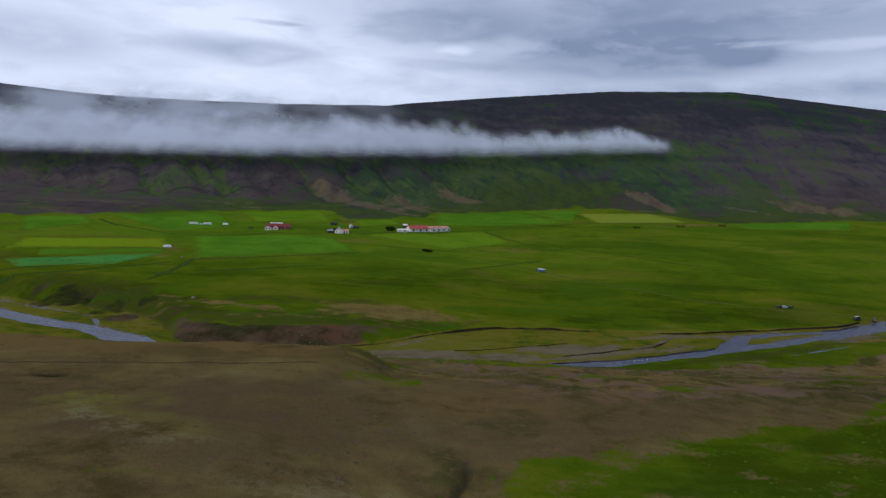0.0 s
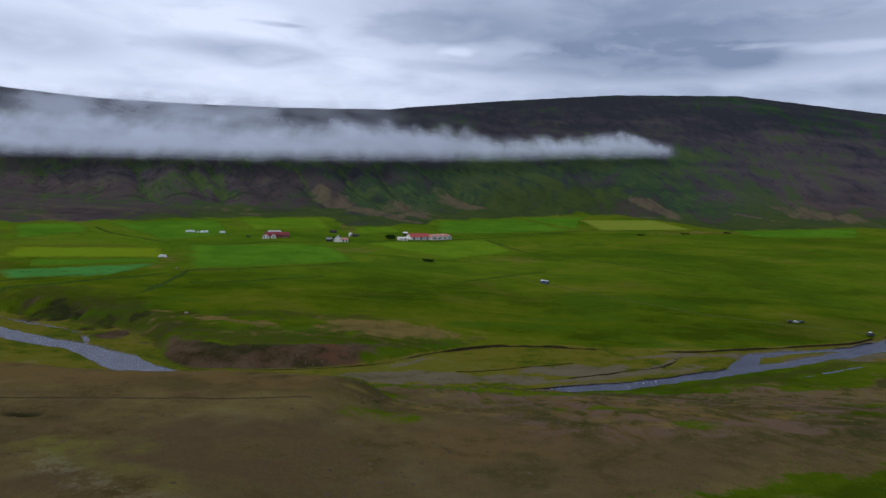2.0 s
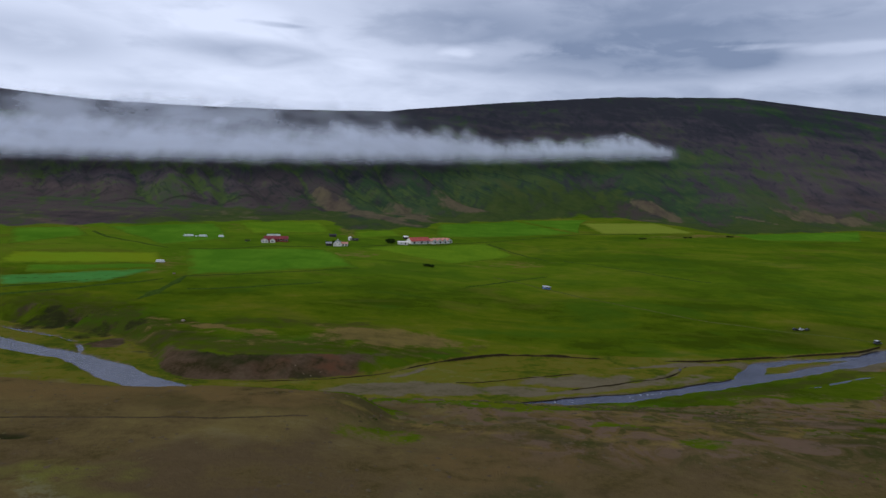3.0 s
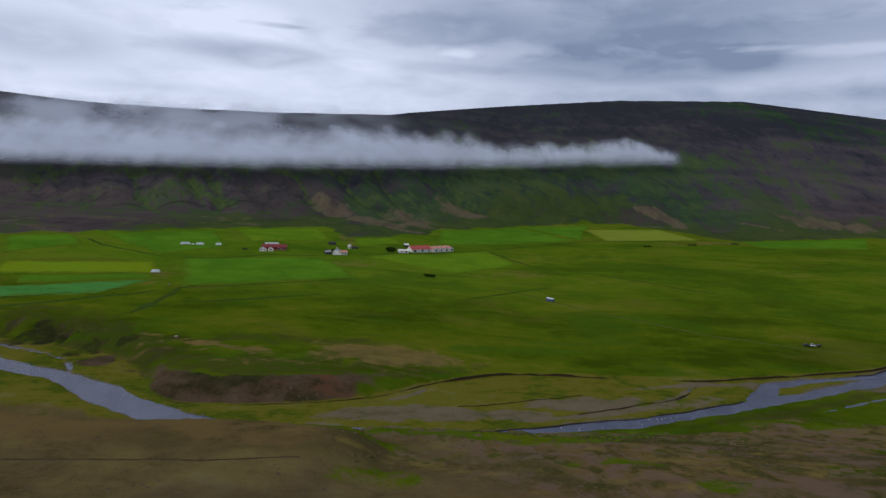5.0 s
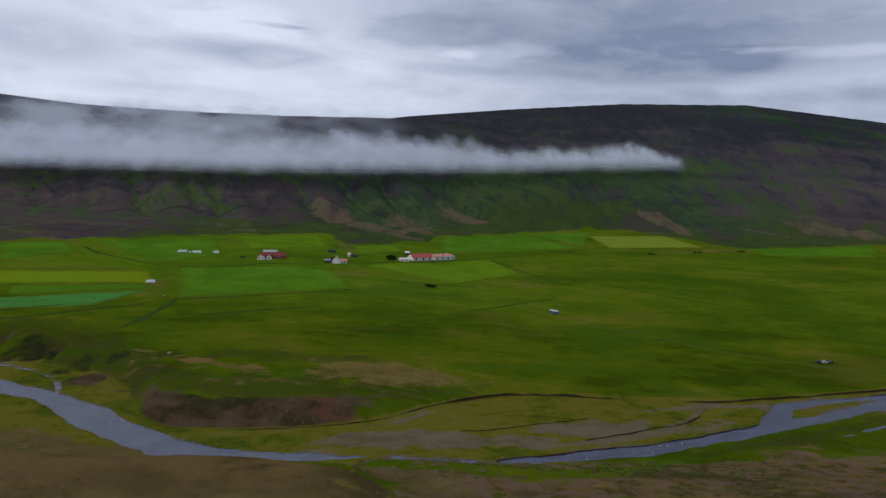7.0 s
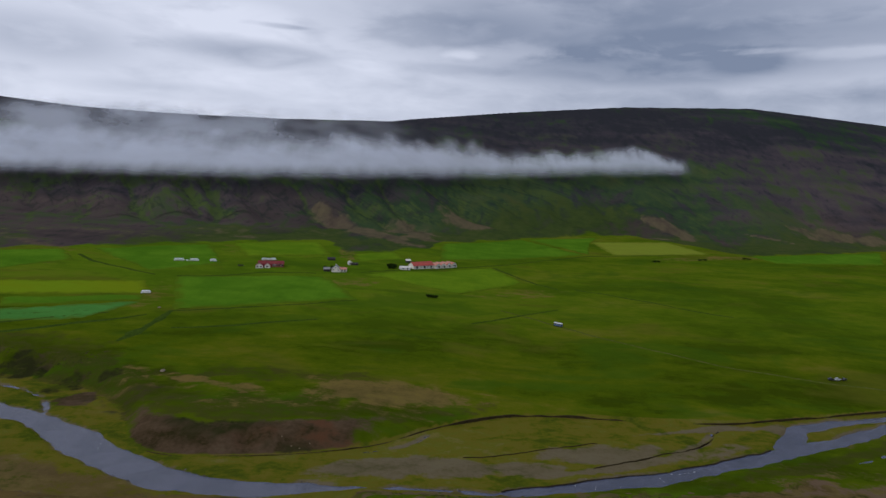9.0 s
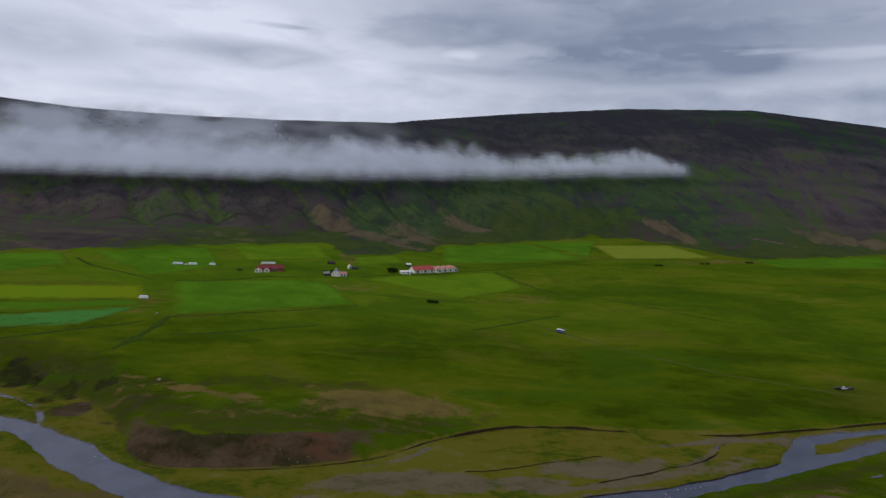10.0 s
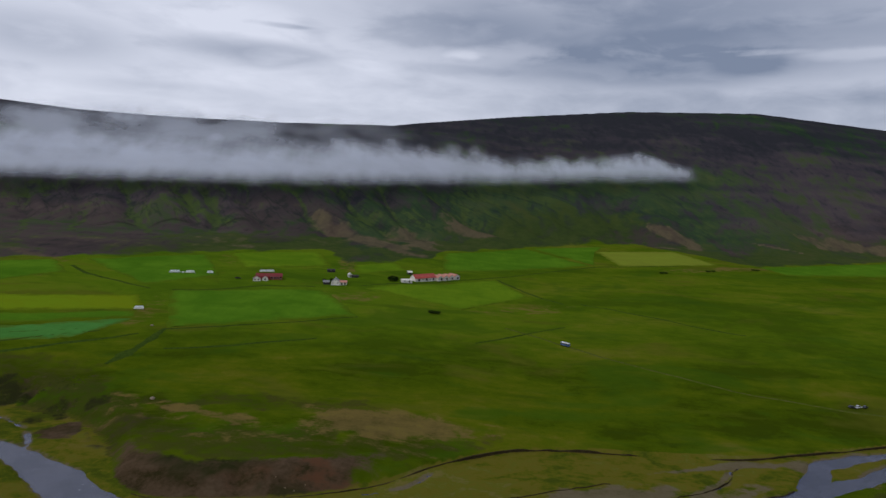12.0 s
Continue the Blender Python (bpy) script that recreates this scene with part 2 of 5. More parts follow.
def from_arrays(name, verts, faces, mat, smooth_shade=True, parent=None, label=""):
    """One mesh object from numpy arrays of places and of quads or triangles."""
    me = bpy.data.meshes.new(name)
    verts, faces = np.asarray(verts, np.float32), np.asarray(faces, np.int32)
    me.vertices.add(len(verts))
    me.vertices.foreach_set("co", verts.ravel())
    n = faces.shape[1]
    me.loops.add(faces.size)
    me.loops.foreach_set("vertex_index", faces.ravel())
    me.polygons.add(len(faces))
    me.polygons.foreach_set("loop_start", np.arange(0, faces.size, n, dtype=np.int32))
    me.polygons.foreach_set("use_smooth", np.full(len(faces), smooth_shade))
    me.update(calc_edges=True)
    me.materials.append(mat)
    ob = new(name, me)
    if parent is not None:
        ob.parent = parent
    if label:
        tagged(ob, label)
    return ob


def part(name, bm, mat, parent=None, label=""):
    me = bpy.data.meshes.new(name)
    bm.to_mesh(me)
    bm.free()
    me.materials.append(mat)
    ob = new(name, me)
    if parent is not None:
        ob.parent = parent
    if label:
        tagged(ob, label)
    return ob


def quads(nx, ny):
    """The faces of a sheet of ny rows of nx points."""
    i = np.arange(nx * ny).reshape(ny, nx)
    return np.stack([i[:-1, :-1], i[:-1, 1:], i[1:, 1:], i[1:, :-1]], -1).reshape(-1, 4)


# ---- materials of the land ----
def ramp(nt, fac, *shades):
    """Shades run through evenly by fac, smoothly."""
    n = nd(nt, "ShaderNodeValToRGB", {0: fac})
    n.color_ramp.interpolation = "B_SPLINE"
    els = n.color_ramp.elements
    els[0].color, els[1].color = rgb(*shades[0]), rgb(*shades[-1])
    for k, c in enumerate(shades[1:-1]):
        els.new((k + 1) / (len(shades) - 1)).color = rgb(*c)
    return n.outputs[0]


def blend(nt, *terms):
    """The sum of noises about 0.5, each with its weight, about 0.5."""
    out = 0.5
    for v, k in terms:
        out = op(nt, "ADD", out, op(nt, "MULTIPLY", op(nt, "SUBTRACT", v, 0.5), k))
    return out


def rim(nt, mask, noise):
    """A mask whose soft rim is broken up by noise, with its middle and its outside left whole."""
    k = op(nt, "MULTIPLY", op(nt, "MULTIPLY", mask, nd(nt, "ShaderNodeMath", {0: 1.08, 1: mask}, operation="SUBTRACT", use_clamp=True).outputs[0]), 4.0)
    return op(nt, "ADD", mask, op(nt, "MULTIPLY", op(nt, "SUBTRACT", noise, 0.5), k))


def ground_material():
    m, nt = material("valley_ground")
    p = place_of(nt)
    n1 = noise_at(nt, scaled(nt, p, 0.0060, 0.0110, 0.0), 1.0, 3, 0.5, distort=0.6)
    n2 = noise_at(nt, scaled(nt, p, 0.016, 0.028, 0.0, 0.12), 1.0, 5, 0.6, distort=0.8)
    n3 = noise_at(nt, scaled(nt, p, 0.085, 0.13, 0.0), 1.0, 5, 0.65, distort=0.4)
    n4 = noise_at(nt, p, 0.55, 5, 0.7)
    n5 = noise_at(nt, p, 2.2, 3, 0.6)
    # meadow grass
    f = blend(nt, (n1, 1.6), (n2, 1.4), (n3, 1.0), (n4, 0.4))
    f = op(nt, "ADD", f, op(nt, "MULTIPLY", attr(nt, "olive"), 0.22))
    f = op(nt, "SUBTRACT", f, op(nt, "MULTIPLY", attr(nt, "wet"), 0.30), clamp=True)
    col = ramp(nt, f, (0.036, 0.054, 0.003), (0.048, 0.076, 0.003), (0.062, 0.093, 0.004), (0.082, 0.105, 0.005), (0.100, 0.109, 0.008), (0.128, 0.118, 0.020))
    col = mixc(nt, op(nt, "MULTIPLY", attr(nt, "lush"), 0.8), col, ramp(nt, f, (0.056, 0.108, 0.006), (0.079, 0.138, 0.007), (0.092, 0.146, 0.008), (0.112, 0.148, 0.012)))
    hue = noise_at(nt, scaled(nt, p, 0.0085, 0.016, 0.0, 0.1), 1.0, 4, 0.6, distort=1.0)
    col = mixc(nt, op(nt, "MULTIPLY", step(nt, hue, 0.52, 0.64), 0.6), col, ramp(nt, n2, (0.034, 0.072, 0.005), (0.052, 0.108, 0.007)))
    col = mixc(nt, op(nt, "MULTIPLY", step(nt, hue, 0.44, 0.32), 0.55), col, ramp(nt, n3, (0.074, 0.082, 0.009), (0.110, 0.104, 0.016)))
    streak = noise_at(nt, scaled(nt, p, 0.013, 0.060, 0.0, 0.06), 1.0, 4, 0.6, distort=0.5)
    col = mixc(nt, op(nt, "MULTIPLY", step(nt, streak, 0.55, 0.72), 0.42), col, ramp(nt, n3, (0.026, 0.050, 0.006), (0.040, 0.070, 0.007)))
    col = mixc(nt, op(nt, "MULTIPLY", step(nt, streak, 0.44, 0.32), 0.28), col, ramp(nt, n3, (0.086, 0.112, 0.008), (0.118, 0.128, 0.014)))
    # ochre sedge of the river plain
    f = blend(nt, (n1, 1.0), (n2, 2.2), (n3, 2.2), (n4, 0.8))
    sedge = ramp(nt, f, (0.046, 0.064, 0.007), (0.074, 0.090, 0.008), (0.103, 0.101, 0.010), (0.128, 0.104, 0.018), (0.090, 0.108, 0.009), (0.148, 0.120, 0.034))
    col = mixc(nt, step(nt, rim(nt, attr(nt, "plain"), blend(nt, (n2, 1.0), (n3, 0.8))), 0.2, 0.9), col, sedge)
    # heath of the near hill
    n6 = noise_at(nt, scaled(nt, p, 0.016, 0.030, 0.0, -0.2), 1.0, 4, 0.55, distort=1.2)
    n7 = noise_at(nt, p, 0.032, 5, 0.6, distort=0.7)
    f = blend(nt, (n1, 1.0), (n7, 2.1), (n3, 1.2), (n4, 0.7), (n5, 0.3))
    heath = ramp(nt, f, (0.056, 0.043, 0.014), (0.080, 0.058, 0.021), (0.098, 0.070, 0.027), (0.110, 0.079, 0.031), (0.124, 0.093, 0.032), (0.136, 0.103, 0.035), (0.152, 0.121, 0.050))
    purple = op(nt, "MAXIMUM", op(nt, "MULTIPLY", step(nt, n6, 0.50, 0.70), 0.45), op(nt, "MULTIPLY", attr(nt, "ling"), step(nt, blend(nt, (n7, 1.4), (n3, 0.8)), 0.25, 0.6)))
    heath = mixc(nt, purple, heath, ramp(nt, blend(nt, (n3, 1.2), (n4, 1.0)), (0.068, 0.046, 0.023), (0.098, 0.067, 0.034)))
    heath = mixc(nt, op(nt, "MULTIPLY", attr(nt, "rust"), step(nt, blend(nt, (n7, 1.0), (n3, 0.8)), 0.2, 0.65)), heath, rgb(0.128, 0.082, 0.030))
    heath = mixc(nt, op(nt, "MULTIPLY", attr(nt, "tan"), step(nt, n3, 0.35, 0.6)), heath, rgb(0.120, 0.112, 0.026))
    heath = mixc(nt, op(nt, "MULTIPLY", attr(nt, "lichen"), step(nt, blend(nt, (n3, 1.0), (n4, 1.2)), 0.45, 0.62)), heath, rgb(0.165, 0.150, 0.085))
    rough = attr(nt, "rough_heath")
    n8 = noise_at(nt, scaled(nt, p, 0.060, 0.050, 0.0, 0.3), 1.0, 5, 0.62, distort=1.2)
    heath = mixc(nt, op(nt, "MULTIPLY", rough, op(nt, "MULTIPLY", step(nt, n8, 0.51, 0.57), 0.8)), heath, ramp(nt, n4, (0.108, 0.069, 0.044), (0.160, 0.106, 0.074)))
    heath = mixc(nt, op(nt, "MULTIPLY", rough, op(nt, "MULTIPLY", step(nt, n8, 0.48, 0.40), 0.85)), heath, ramp(nt, n4, (0.036, 0.040, 0.009), (0.058, 0.056, 0.016)))
    # dark shrub growth, with the shaded face at the hump's end painted in
    heath = mixc(nt, op(nt, "MULTIPLY", attr(nt, "shrub_and_shade"), step(nt, blend(nt, (n3, 1.0), (n4, 1.0)), 0.30, 0.55)), heath, ramp(nt, n4, (0.034, 0.038, 0.011), (0.048, 0.048, 0.014)))
    where = rim(nt, attr(nt, "heath"), blend(nt, (n2, 0.9), (n7, 1.5), (n3, 2.3), (n4, 1.5)))
    col = mixc(nt, step(nt, where, 0.15, 0.85), col, heath)
    # dark low scrub over the bluff
    where = rim(nt, attr(nt, "scrub"), blend(nt, (n2, 1.4), (n3, 2.0), (n4, 0.9)))
    col = mixc(nt, op(nt, "MULTIPLY", step(nt, where, 0.2, 0.9), 0.8), col, ramp(nt, blend(nt, (n3, 1.3), (n4, 1.0)), (0.030, 0.038, 0.006), (0.044, 0.050, 0.009), (0.066, 0.060, 0.018)))
    # bare earth
    f = blend(nt, (n2, 1.0), (n3, 1.2), (n4, 0.7))
    bare = ramp(nt, f, (0.066, 0.050, 0.014), (0.112, 0.080, 0.026), (0.150, 0.102, 0.036), (0.180, 0.128, 0.036), (0.130, 0.112, 0.018))
    where = rim(nt, attr(nt, "bare"), blend(nt, (n2, 1.9), (n3, 2.3), (n4, 0.9)))
    col = mixc(nt, op(nt, "MULTIPLY", step(nt, where, 0.15, 0.95), 0.85), col, bare)
    # gravel bars
    f = blend(nt, (n2, 0.8), (n3, 1.2), (n4, 0.9), (n5, 0.5))
    gravel = ramp(nt, f, (0.078, 0.068, 0.028), (0.102, 0.082, 0.046), (0.128, 0.102, 0.066), (0.150, 0.120, 0.086), (0.112, 0.106, 0.034))
    where = rim(nt, attr(nt, "gravel"), blend(nt, (n2, 1.7), (n3, 2.1), (n4, 0.9)))
    col = mixc(nt, op(nt, "MULTIPLY", step(nt, where, 0.2, 0.9), 0.85), col, gravel)
    # dark eroded earth of the bluffs
    f = blend(nt, (n1, 0.7), (n2, 1.1), (n3, 1.4), (n4, 0.8))
    earth = ramp(nt, f, (0.024, 0.022, 0.008), (0.044, 0.031, 0.015), (0.068, 0.046, 0.026), (0.086, 0.057, 0.034), (0.094, 0.068, 0.042), (0.054, 0.058, 0.014))
    where = rim(nt, attr(nt, "bluff"), blend(nt, (n2, 1.3), (n3, 1.6), (n4, 0.7)))
    earth = mixc(nt, op(nt, "MULTIPLY", attr(nt, "red_earth"), step(nt, n3, 0.35, 0.6)), earth, rgb(0.098, 0.046, 0.024))
    # green-black colour in the hollows; in the pit and trench it paints shade
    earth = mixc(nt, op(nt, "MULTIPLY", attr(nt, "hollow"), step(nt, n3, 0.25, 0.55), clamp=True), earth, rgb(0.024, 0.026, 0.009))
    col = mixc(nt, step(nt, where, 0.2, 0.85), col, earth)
    # the long hill: purple-brown heather, green gullies, pale scree
    h1 = noise_at(nt, scaled(nt, p, 0.0055, 0.0070, 0.0), 1.0, 3, 0.5, distort=0.5)
    h2 = noise_at(nt, scaled(nt, p, 0.020, 0.016, 0.0), 1.0, 5, 0.6, distort=0.7)
    h3 = noise_at(nt, scaled(nt, p, 0.075, 0.045, 0.0), 1.0, 4, 0.6, distort=0.4)
    h4 = noise_at(nt, scaled(nt, p, 0.0040, 0.030, 0.0, 0.08), 1.0, 3, 0.5, distort=0.4)
    f = blend(nt, (h1, 1.2), (h2, 1.3), (h3, 0.7), (h4, 0.9))
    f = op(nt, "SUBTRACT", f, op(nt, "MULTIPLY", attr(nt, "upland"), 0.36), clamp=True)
    # a bluish lift for haze is mixed into the heather and green shades
    heather = ramp(nt, f, (0.0270, 0.0285, 0.0340), (0.0385, 0.0360, 0.0430), (0.0570, 0.0480, 0.0550), (0.0790, 0.0620, 0.0650), (0.0930, 0.0740, 0.0700))
    heather = mixc(nt, attr(nt, "low_slope"), heather, ramp(nt, f, (0.046, 0.037, 0.032), (0.074, 0.054, 0.048), (0.101, 0.073, 0.064)))
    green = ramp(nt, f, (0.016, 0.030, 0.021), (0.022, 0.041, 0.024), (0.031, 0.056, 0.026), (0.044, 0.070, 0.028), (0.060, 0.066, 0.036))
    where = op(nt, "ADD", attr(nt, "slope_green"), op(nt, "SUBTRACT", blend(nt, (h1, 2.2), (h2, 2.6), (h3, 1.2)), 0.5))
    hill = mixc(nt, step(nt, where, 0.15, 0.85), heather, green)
    where = op(nt, "ADD", attr(nt, "gully"), op(nt, "SUBTRACT", blend(nt, (h1, 1.5), (h2, 1.2), (h3, 0.8)), 0.5))
    hill = mixc(nt, op(nt, "MULTIPLY", step(nt, where, 0.35, 0.95), 0.8), hill, ramp(nt, h3, (0.027, 0.050, 0.021), (0.045, 0.072, 0.023), (0.092, 0.116, 0.030)))
    down = nd(nt, "ShaderNodeCombineXYZ", {0: attr(nt, "across"), 1: op(nt, "MULTIPLY", nd(nt, "ShaderNodeSeparateXYZ", {0: p}).outputs[1], 0.0085), 2: 0.0}).outputs[0]
    runnel = op(nt, "ABSOLUTE", op(nt, "SUBTRACT", noise_at(nt, down, 1.0, 3, 0.5, distort=0.25), 0.5))
    part_of = op(nt, "MULTIPLY", step(nt, blend(nt, (h1, 1.5), (h2, 1.5)), 0.38, 0.62), attr(nt, "runnels"))
    hill = mixc(nt, op(nt, "MULTIPLY", step(nt, runnel, 0.040, 0.006), op(nt, "MULTIPLY", part_of, 0.6)), hill, ramp(nt, h3, (0.036, 0.062, 0.021), (0.084, 0.110, 0.028)))
    # dark lines next to the runnels: shade put into the colour
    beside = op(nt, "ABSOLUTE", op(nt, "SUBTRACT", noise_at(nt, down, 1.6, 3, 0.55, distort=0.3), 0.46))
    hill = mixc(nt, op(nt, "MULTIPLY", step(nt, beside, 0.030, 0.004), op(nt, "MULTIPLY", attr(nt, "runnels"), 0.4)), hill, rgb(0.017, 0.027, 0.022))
    # dark spots painted for the shaded sides of the gullies
    cleft_shade = nd(nt, "ShaderNodeMath", {0: blend(nt, (h3, 2.4), (h2, 1.2)), 1: op(nt, "MULTIPLY", attr(nt, "gully"), 0.22)}, operation="SUBTRACT").outputs[0]
    hill = mixc(nt, op(nt, "MULTIPLY", step(nt, cleft_shade, 0.26, 0.06), 0.3), hill, rgb(0.016, 0.027, 0.022))
    apron = ramp(nt, blend(nt, (h1, 1.2), (h2, 1.6), (n3, 1.2)), (0.026, 0.042, 0.013), (0.035, 0.056, 0.015), (0.046, 0.066, 0.017), (0.062, 0.068, 0.026))
    hill = mixc(nt, step(nt, op(nt, "ADD", attr(nt, "apron"), op(nt, "MULTIPLY", op(nt, "SUBTRACT", blend(nt, (h1, 1.4), (h2, 2.0), (h3, 1.0)), 0.5), 0.8)), 0.25, 0.85), hill, apron)
    # dark arcs that stand in for the shade of small scarps
    hill = mixc(nt, op(nt, "MULTIPLY", attr(nt, "scarp"), 0.8), hill, rgb(0.020, 0.020, 0.016))
    scree = ramp(nt, blend(nt, (h2, 1.2), (h3, 1.2)), (0.062, 0.050, 0.032), (0.104, 0.077, 0.050), (0.150, 0.112, 0.072))
    where = rim(nt, attr(nt, "scree"), blend(nt, (h2, 2.4), (h3, 1.9)))
    hill = mixc(nt, op(nt, "MULTIPLY", step(nt, where, 0.20, 1.05), 0.75), hill, scree)
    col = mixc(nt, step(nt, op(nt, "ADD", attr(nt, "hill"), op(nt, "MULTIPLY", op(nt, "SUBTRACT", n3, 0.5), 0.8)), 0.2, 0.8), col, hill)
    high = op(nt, "ADD", op(nt, "MULTIPLY", n4, 0.7), op(nt, "MULTIPLY", n5, 0.3))
    far = nd(nt, "ShaderNodeMath", {0: 1.0, 1: attr(nt, "hill")}, operation="SUBTRACT", use_clamp=True).outputs[0]
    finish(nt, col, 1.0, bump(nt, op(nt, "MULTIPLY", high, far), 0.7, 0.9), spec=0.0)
    return m


GROUND = ground_material()


def spaced(*runs):
    """Places from run to run: (start, step at start, end, step at end)."""
    out = []
    for a, s0, b, s1 in runs:
        v = a
        while v < b:
            out.append(v)
            v += s0 + (s1 - s0) * (v - a) / (b - a)
    return np.array(out + [runs[-1][2]])


def blob(x, y, x0, y0, rx, ry, turn=0.0, rough=0.35, size=25.0):
    """1 in the middle of a ragged oval, 0 outside."""
    c, s = math.cos(radians(turn)), math.sin(radians(turn))
    u, v = (x - x0) * c + (y - y0) * s, (y - y0) * c - (x - x0) * s
    r = np.hypot(u / rx, v / ry) + rough * fbm(x / size + 3.7, y / size, 4)
    return smooth(r, 1.35, 0.55)


def build_ground():
    ys = spaced((-900, 60, 0, 14), (0, 14, 110, 3), (110, 2.2, 200, 1.7), (200, 1.6, 440, 1.7), (440, 2.5, 800, 4.5), (800, 4.5, 1500, 6.5), (1500, 6.5, 1800, 10), (1800, 25, 4400, 260))
    half = spaced((0, 1.7, 290, 1.8), (290, 2, 700, 5.5), (700, 5.5, 1500, 12), (1500, 20, 4400, 260))
    xs = np.r_[-half[:0:-1], half]
    x, y = np.meshgrid(xs, ys)
    z = land(x, y)
    ob = from_arrays("ground", np.stack([x, y, z], -1).reshape(-1, 3), quads(len(xs), len(ys)), GROUND)
    yb = curve_at(x, BX, BY)
    foot = curve_at(x, FX, FY) + 14 * fbm(x / 90, y * 0 + 3, 3)
    crest = curve_at(x, CX, CY)
    e = shore(x, y)
    s = (y - foot) / (crest - foot)
    near = (y < 345) & (z > 1.5) & (y < yb - 3)
    masks = {}
    # heath on this side, with grass in the hollow to one side and along the low bank
    heath = np.where(near, 1.0, 0.0)
    edge = np.interp(x, EDGE_X, EDGE_Y) + 11 * fbm(x / 26, y / 20, 5)
    heath_spots = 0.34 * near * smooth(x, 10, 30) * smooth(edge - y, 0, 8) * smooth(fbm(x / 15 + 2, y / 8, 4), 0.1, 0.5)
    stream = np.interp(x, [c[0] for c in MAIN], [c[1] for c in MAIN])
    line = np.interp(x, [-30, 34, 44, 68, 84, 98, 133, 162, 183, 215, 300], [258, 254, 256, 268, 288, 304, 315, 322, 322, 335, 380]) + 8 * fbm(x / 22, y / 14, 4)
    grassy = smooth(x + 7 * fbm(x / 30, y / 30 + 7, 3), 0, 9) * smooth(edge - y + 7 * fbm(x / 11, y / 9, 4), -4, 12)
    gentle = smooth(x + 6 * fbm(x / 20, y / 20, 2), -22, 4)
    lower = (1 - grassy) * smooth(line - y, -5, 7) * (y < stream - 6)
    heath = np.maximum(heath * (1 - gentle) + lower * gentle, heath_spots)
    heath *= 1 - smooth(y, 246, 262) * smooth(x, -45, -15) * smooth(-x, -30, 10) * smooth(fbm(x / 30 + 9, y / 14, 4), -0.35, 0.15)
    for b in (0.8 * blob(x, y, 82, 214, 9, 5, 10, 0.6, 8), 0.7 * blob(x, y, 60, 236, 14, 5, 20, 0.7, 8), 0.7 * blob(x, y, 150, 240, 26, 6, 15, 0.7, 10), 0.8 * blob(x, y, 210, 280, 40, 8, 15, 0.7, 12)):
        heath *= 1 - b
    for b in (0.4 * blob(x, y, -60, 117, 6, 1.5), blob(x, y, -33, 238, 18, 3.5, 0, 0.5, 12), 0.75 * blob(x, y, -21, 207, 15, 7, 0, 0.6, 10)):
        heath *= 1 - b
    heath = np.maximum(heath, 0.8 * blob(x, y, -150, 290, 70, 16, -15) * (z < 3))
    masks["heath"] = heath
    bare = np.maximum.reduce([blob(x, y, -32, 400, 54, 18, 9, 0.35, 22), 0.8 * blob(x, y, -120, 396, 42, 6, -16, 0.6, 14), 0.5 * blob(x, y, -100, 385, 14, 3, 0, 0.6, 9)])
    ragged = 2.5 * fbm(x / 10, y / 16, 4)
    face = smooth(y - yb, 0, 4) * smooth(yb + 27 + ragged - y, 0, 9)
    bluff = face * smooth(-x + 1.6 * ragged, 26, 46) * smooth(x + 2 * ragged, -166, -142)
    bluff = np.maximum(bluff, 0.6 * face * smooth(-x, 175, 200) * smooth(x, -340, -280) * smooth(fbm(x / 15, y / 60, 3), -0.15, 0.3))
    bluff = np.maximum(bluff, np.exp(-(((x + 116) / 5.0) ** 2) - ((y - 183.5) / 2.4) ** 2) * 1.8)
    trench = np.interp(y, [90, 118, 126, 138, 150], [-2, 1, 4, 6, 10]) + 1.5 * fbm(x * 0, y / 9, 2)
    bluff = np.maximum(bluff, np.exp(-(((x - trench) / 2.0) ** 2)) * smooth(y, 95, 110) * smooth(152 - y, 0, 14))
    for b in (blob(x, y, -257, 426, 16, 14, -20, 0.5, 10), blob(x, y, -216, 405, 10, 13, -30, 0.5, 8), 1.2 * blob(x, y, -199, 386, 10, 13, -30, 0.5, 8), 0.5 * blob(x, y, -166, 381, 24, 20, -30, 0.8, 9), blob(x, y, -193, 410, 7, 6, 0, 0.6, 8)):
        bluff = np.maximum(bluff, 0.75 * b)
    masks["bluff"] = bluff
    masks["scrub"] = np.maximum.reduce([0.75 * blob(x, y, -110, 366, 95, 20, 4, 0.6, 14), 0.8 * blob(x, y, -196, 404, 62, 26, -22, 0.6, 14), 0.55 * blob(x, y, -95, 418, 75, 12, 0, 0.7, 14), 0.5 * blob(x, y, -255, 452, 60, 18, -14, 0.7, 14), 0.6 * blob(x, y, -6, 384, 42, 8, 20, 0.7, 10)]) * (y > yb)
    willows = [(108, 314.5, 2), (130, 325, 4), (159, 337, 4), (193, 354, 4), (225, 371, 4), (262, 392, 3)]
    masks["scrub"] = np.maximum(masks["scrub"], 0.75 * smooth(channel(willows, x, y) + 3 * fbm(x / 10, y / 7, 4), 3, -2) * (e > 1))
    masks["tan"] = np.maximum(1.0 * blob(x, y, -88, 160, 16, 6, 0, 0.6, 8), np.maximum(0.6 * blob(x, y, -66, 146, 26, 4, -20, 0.9, 6), 0.12 * smooth(y, 222, 234) * smooth(-x, 30, 60) * near))
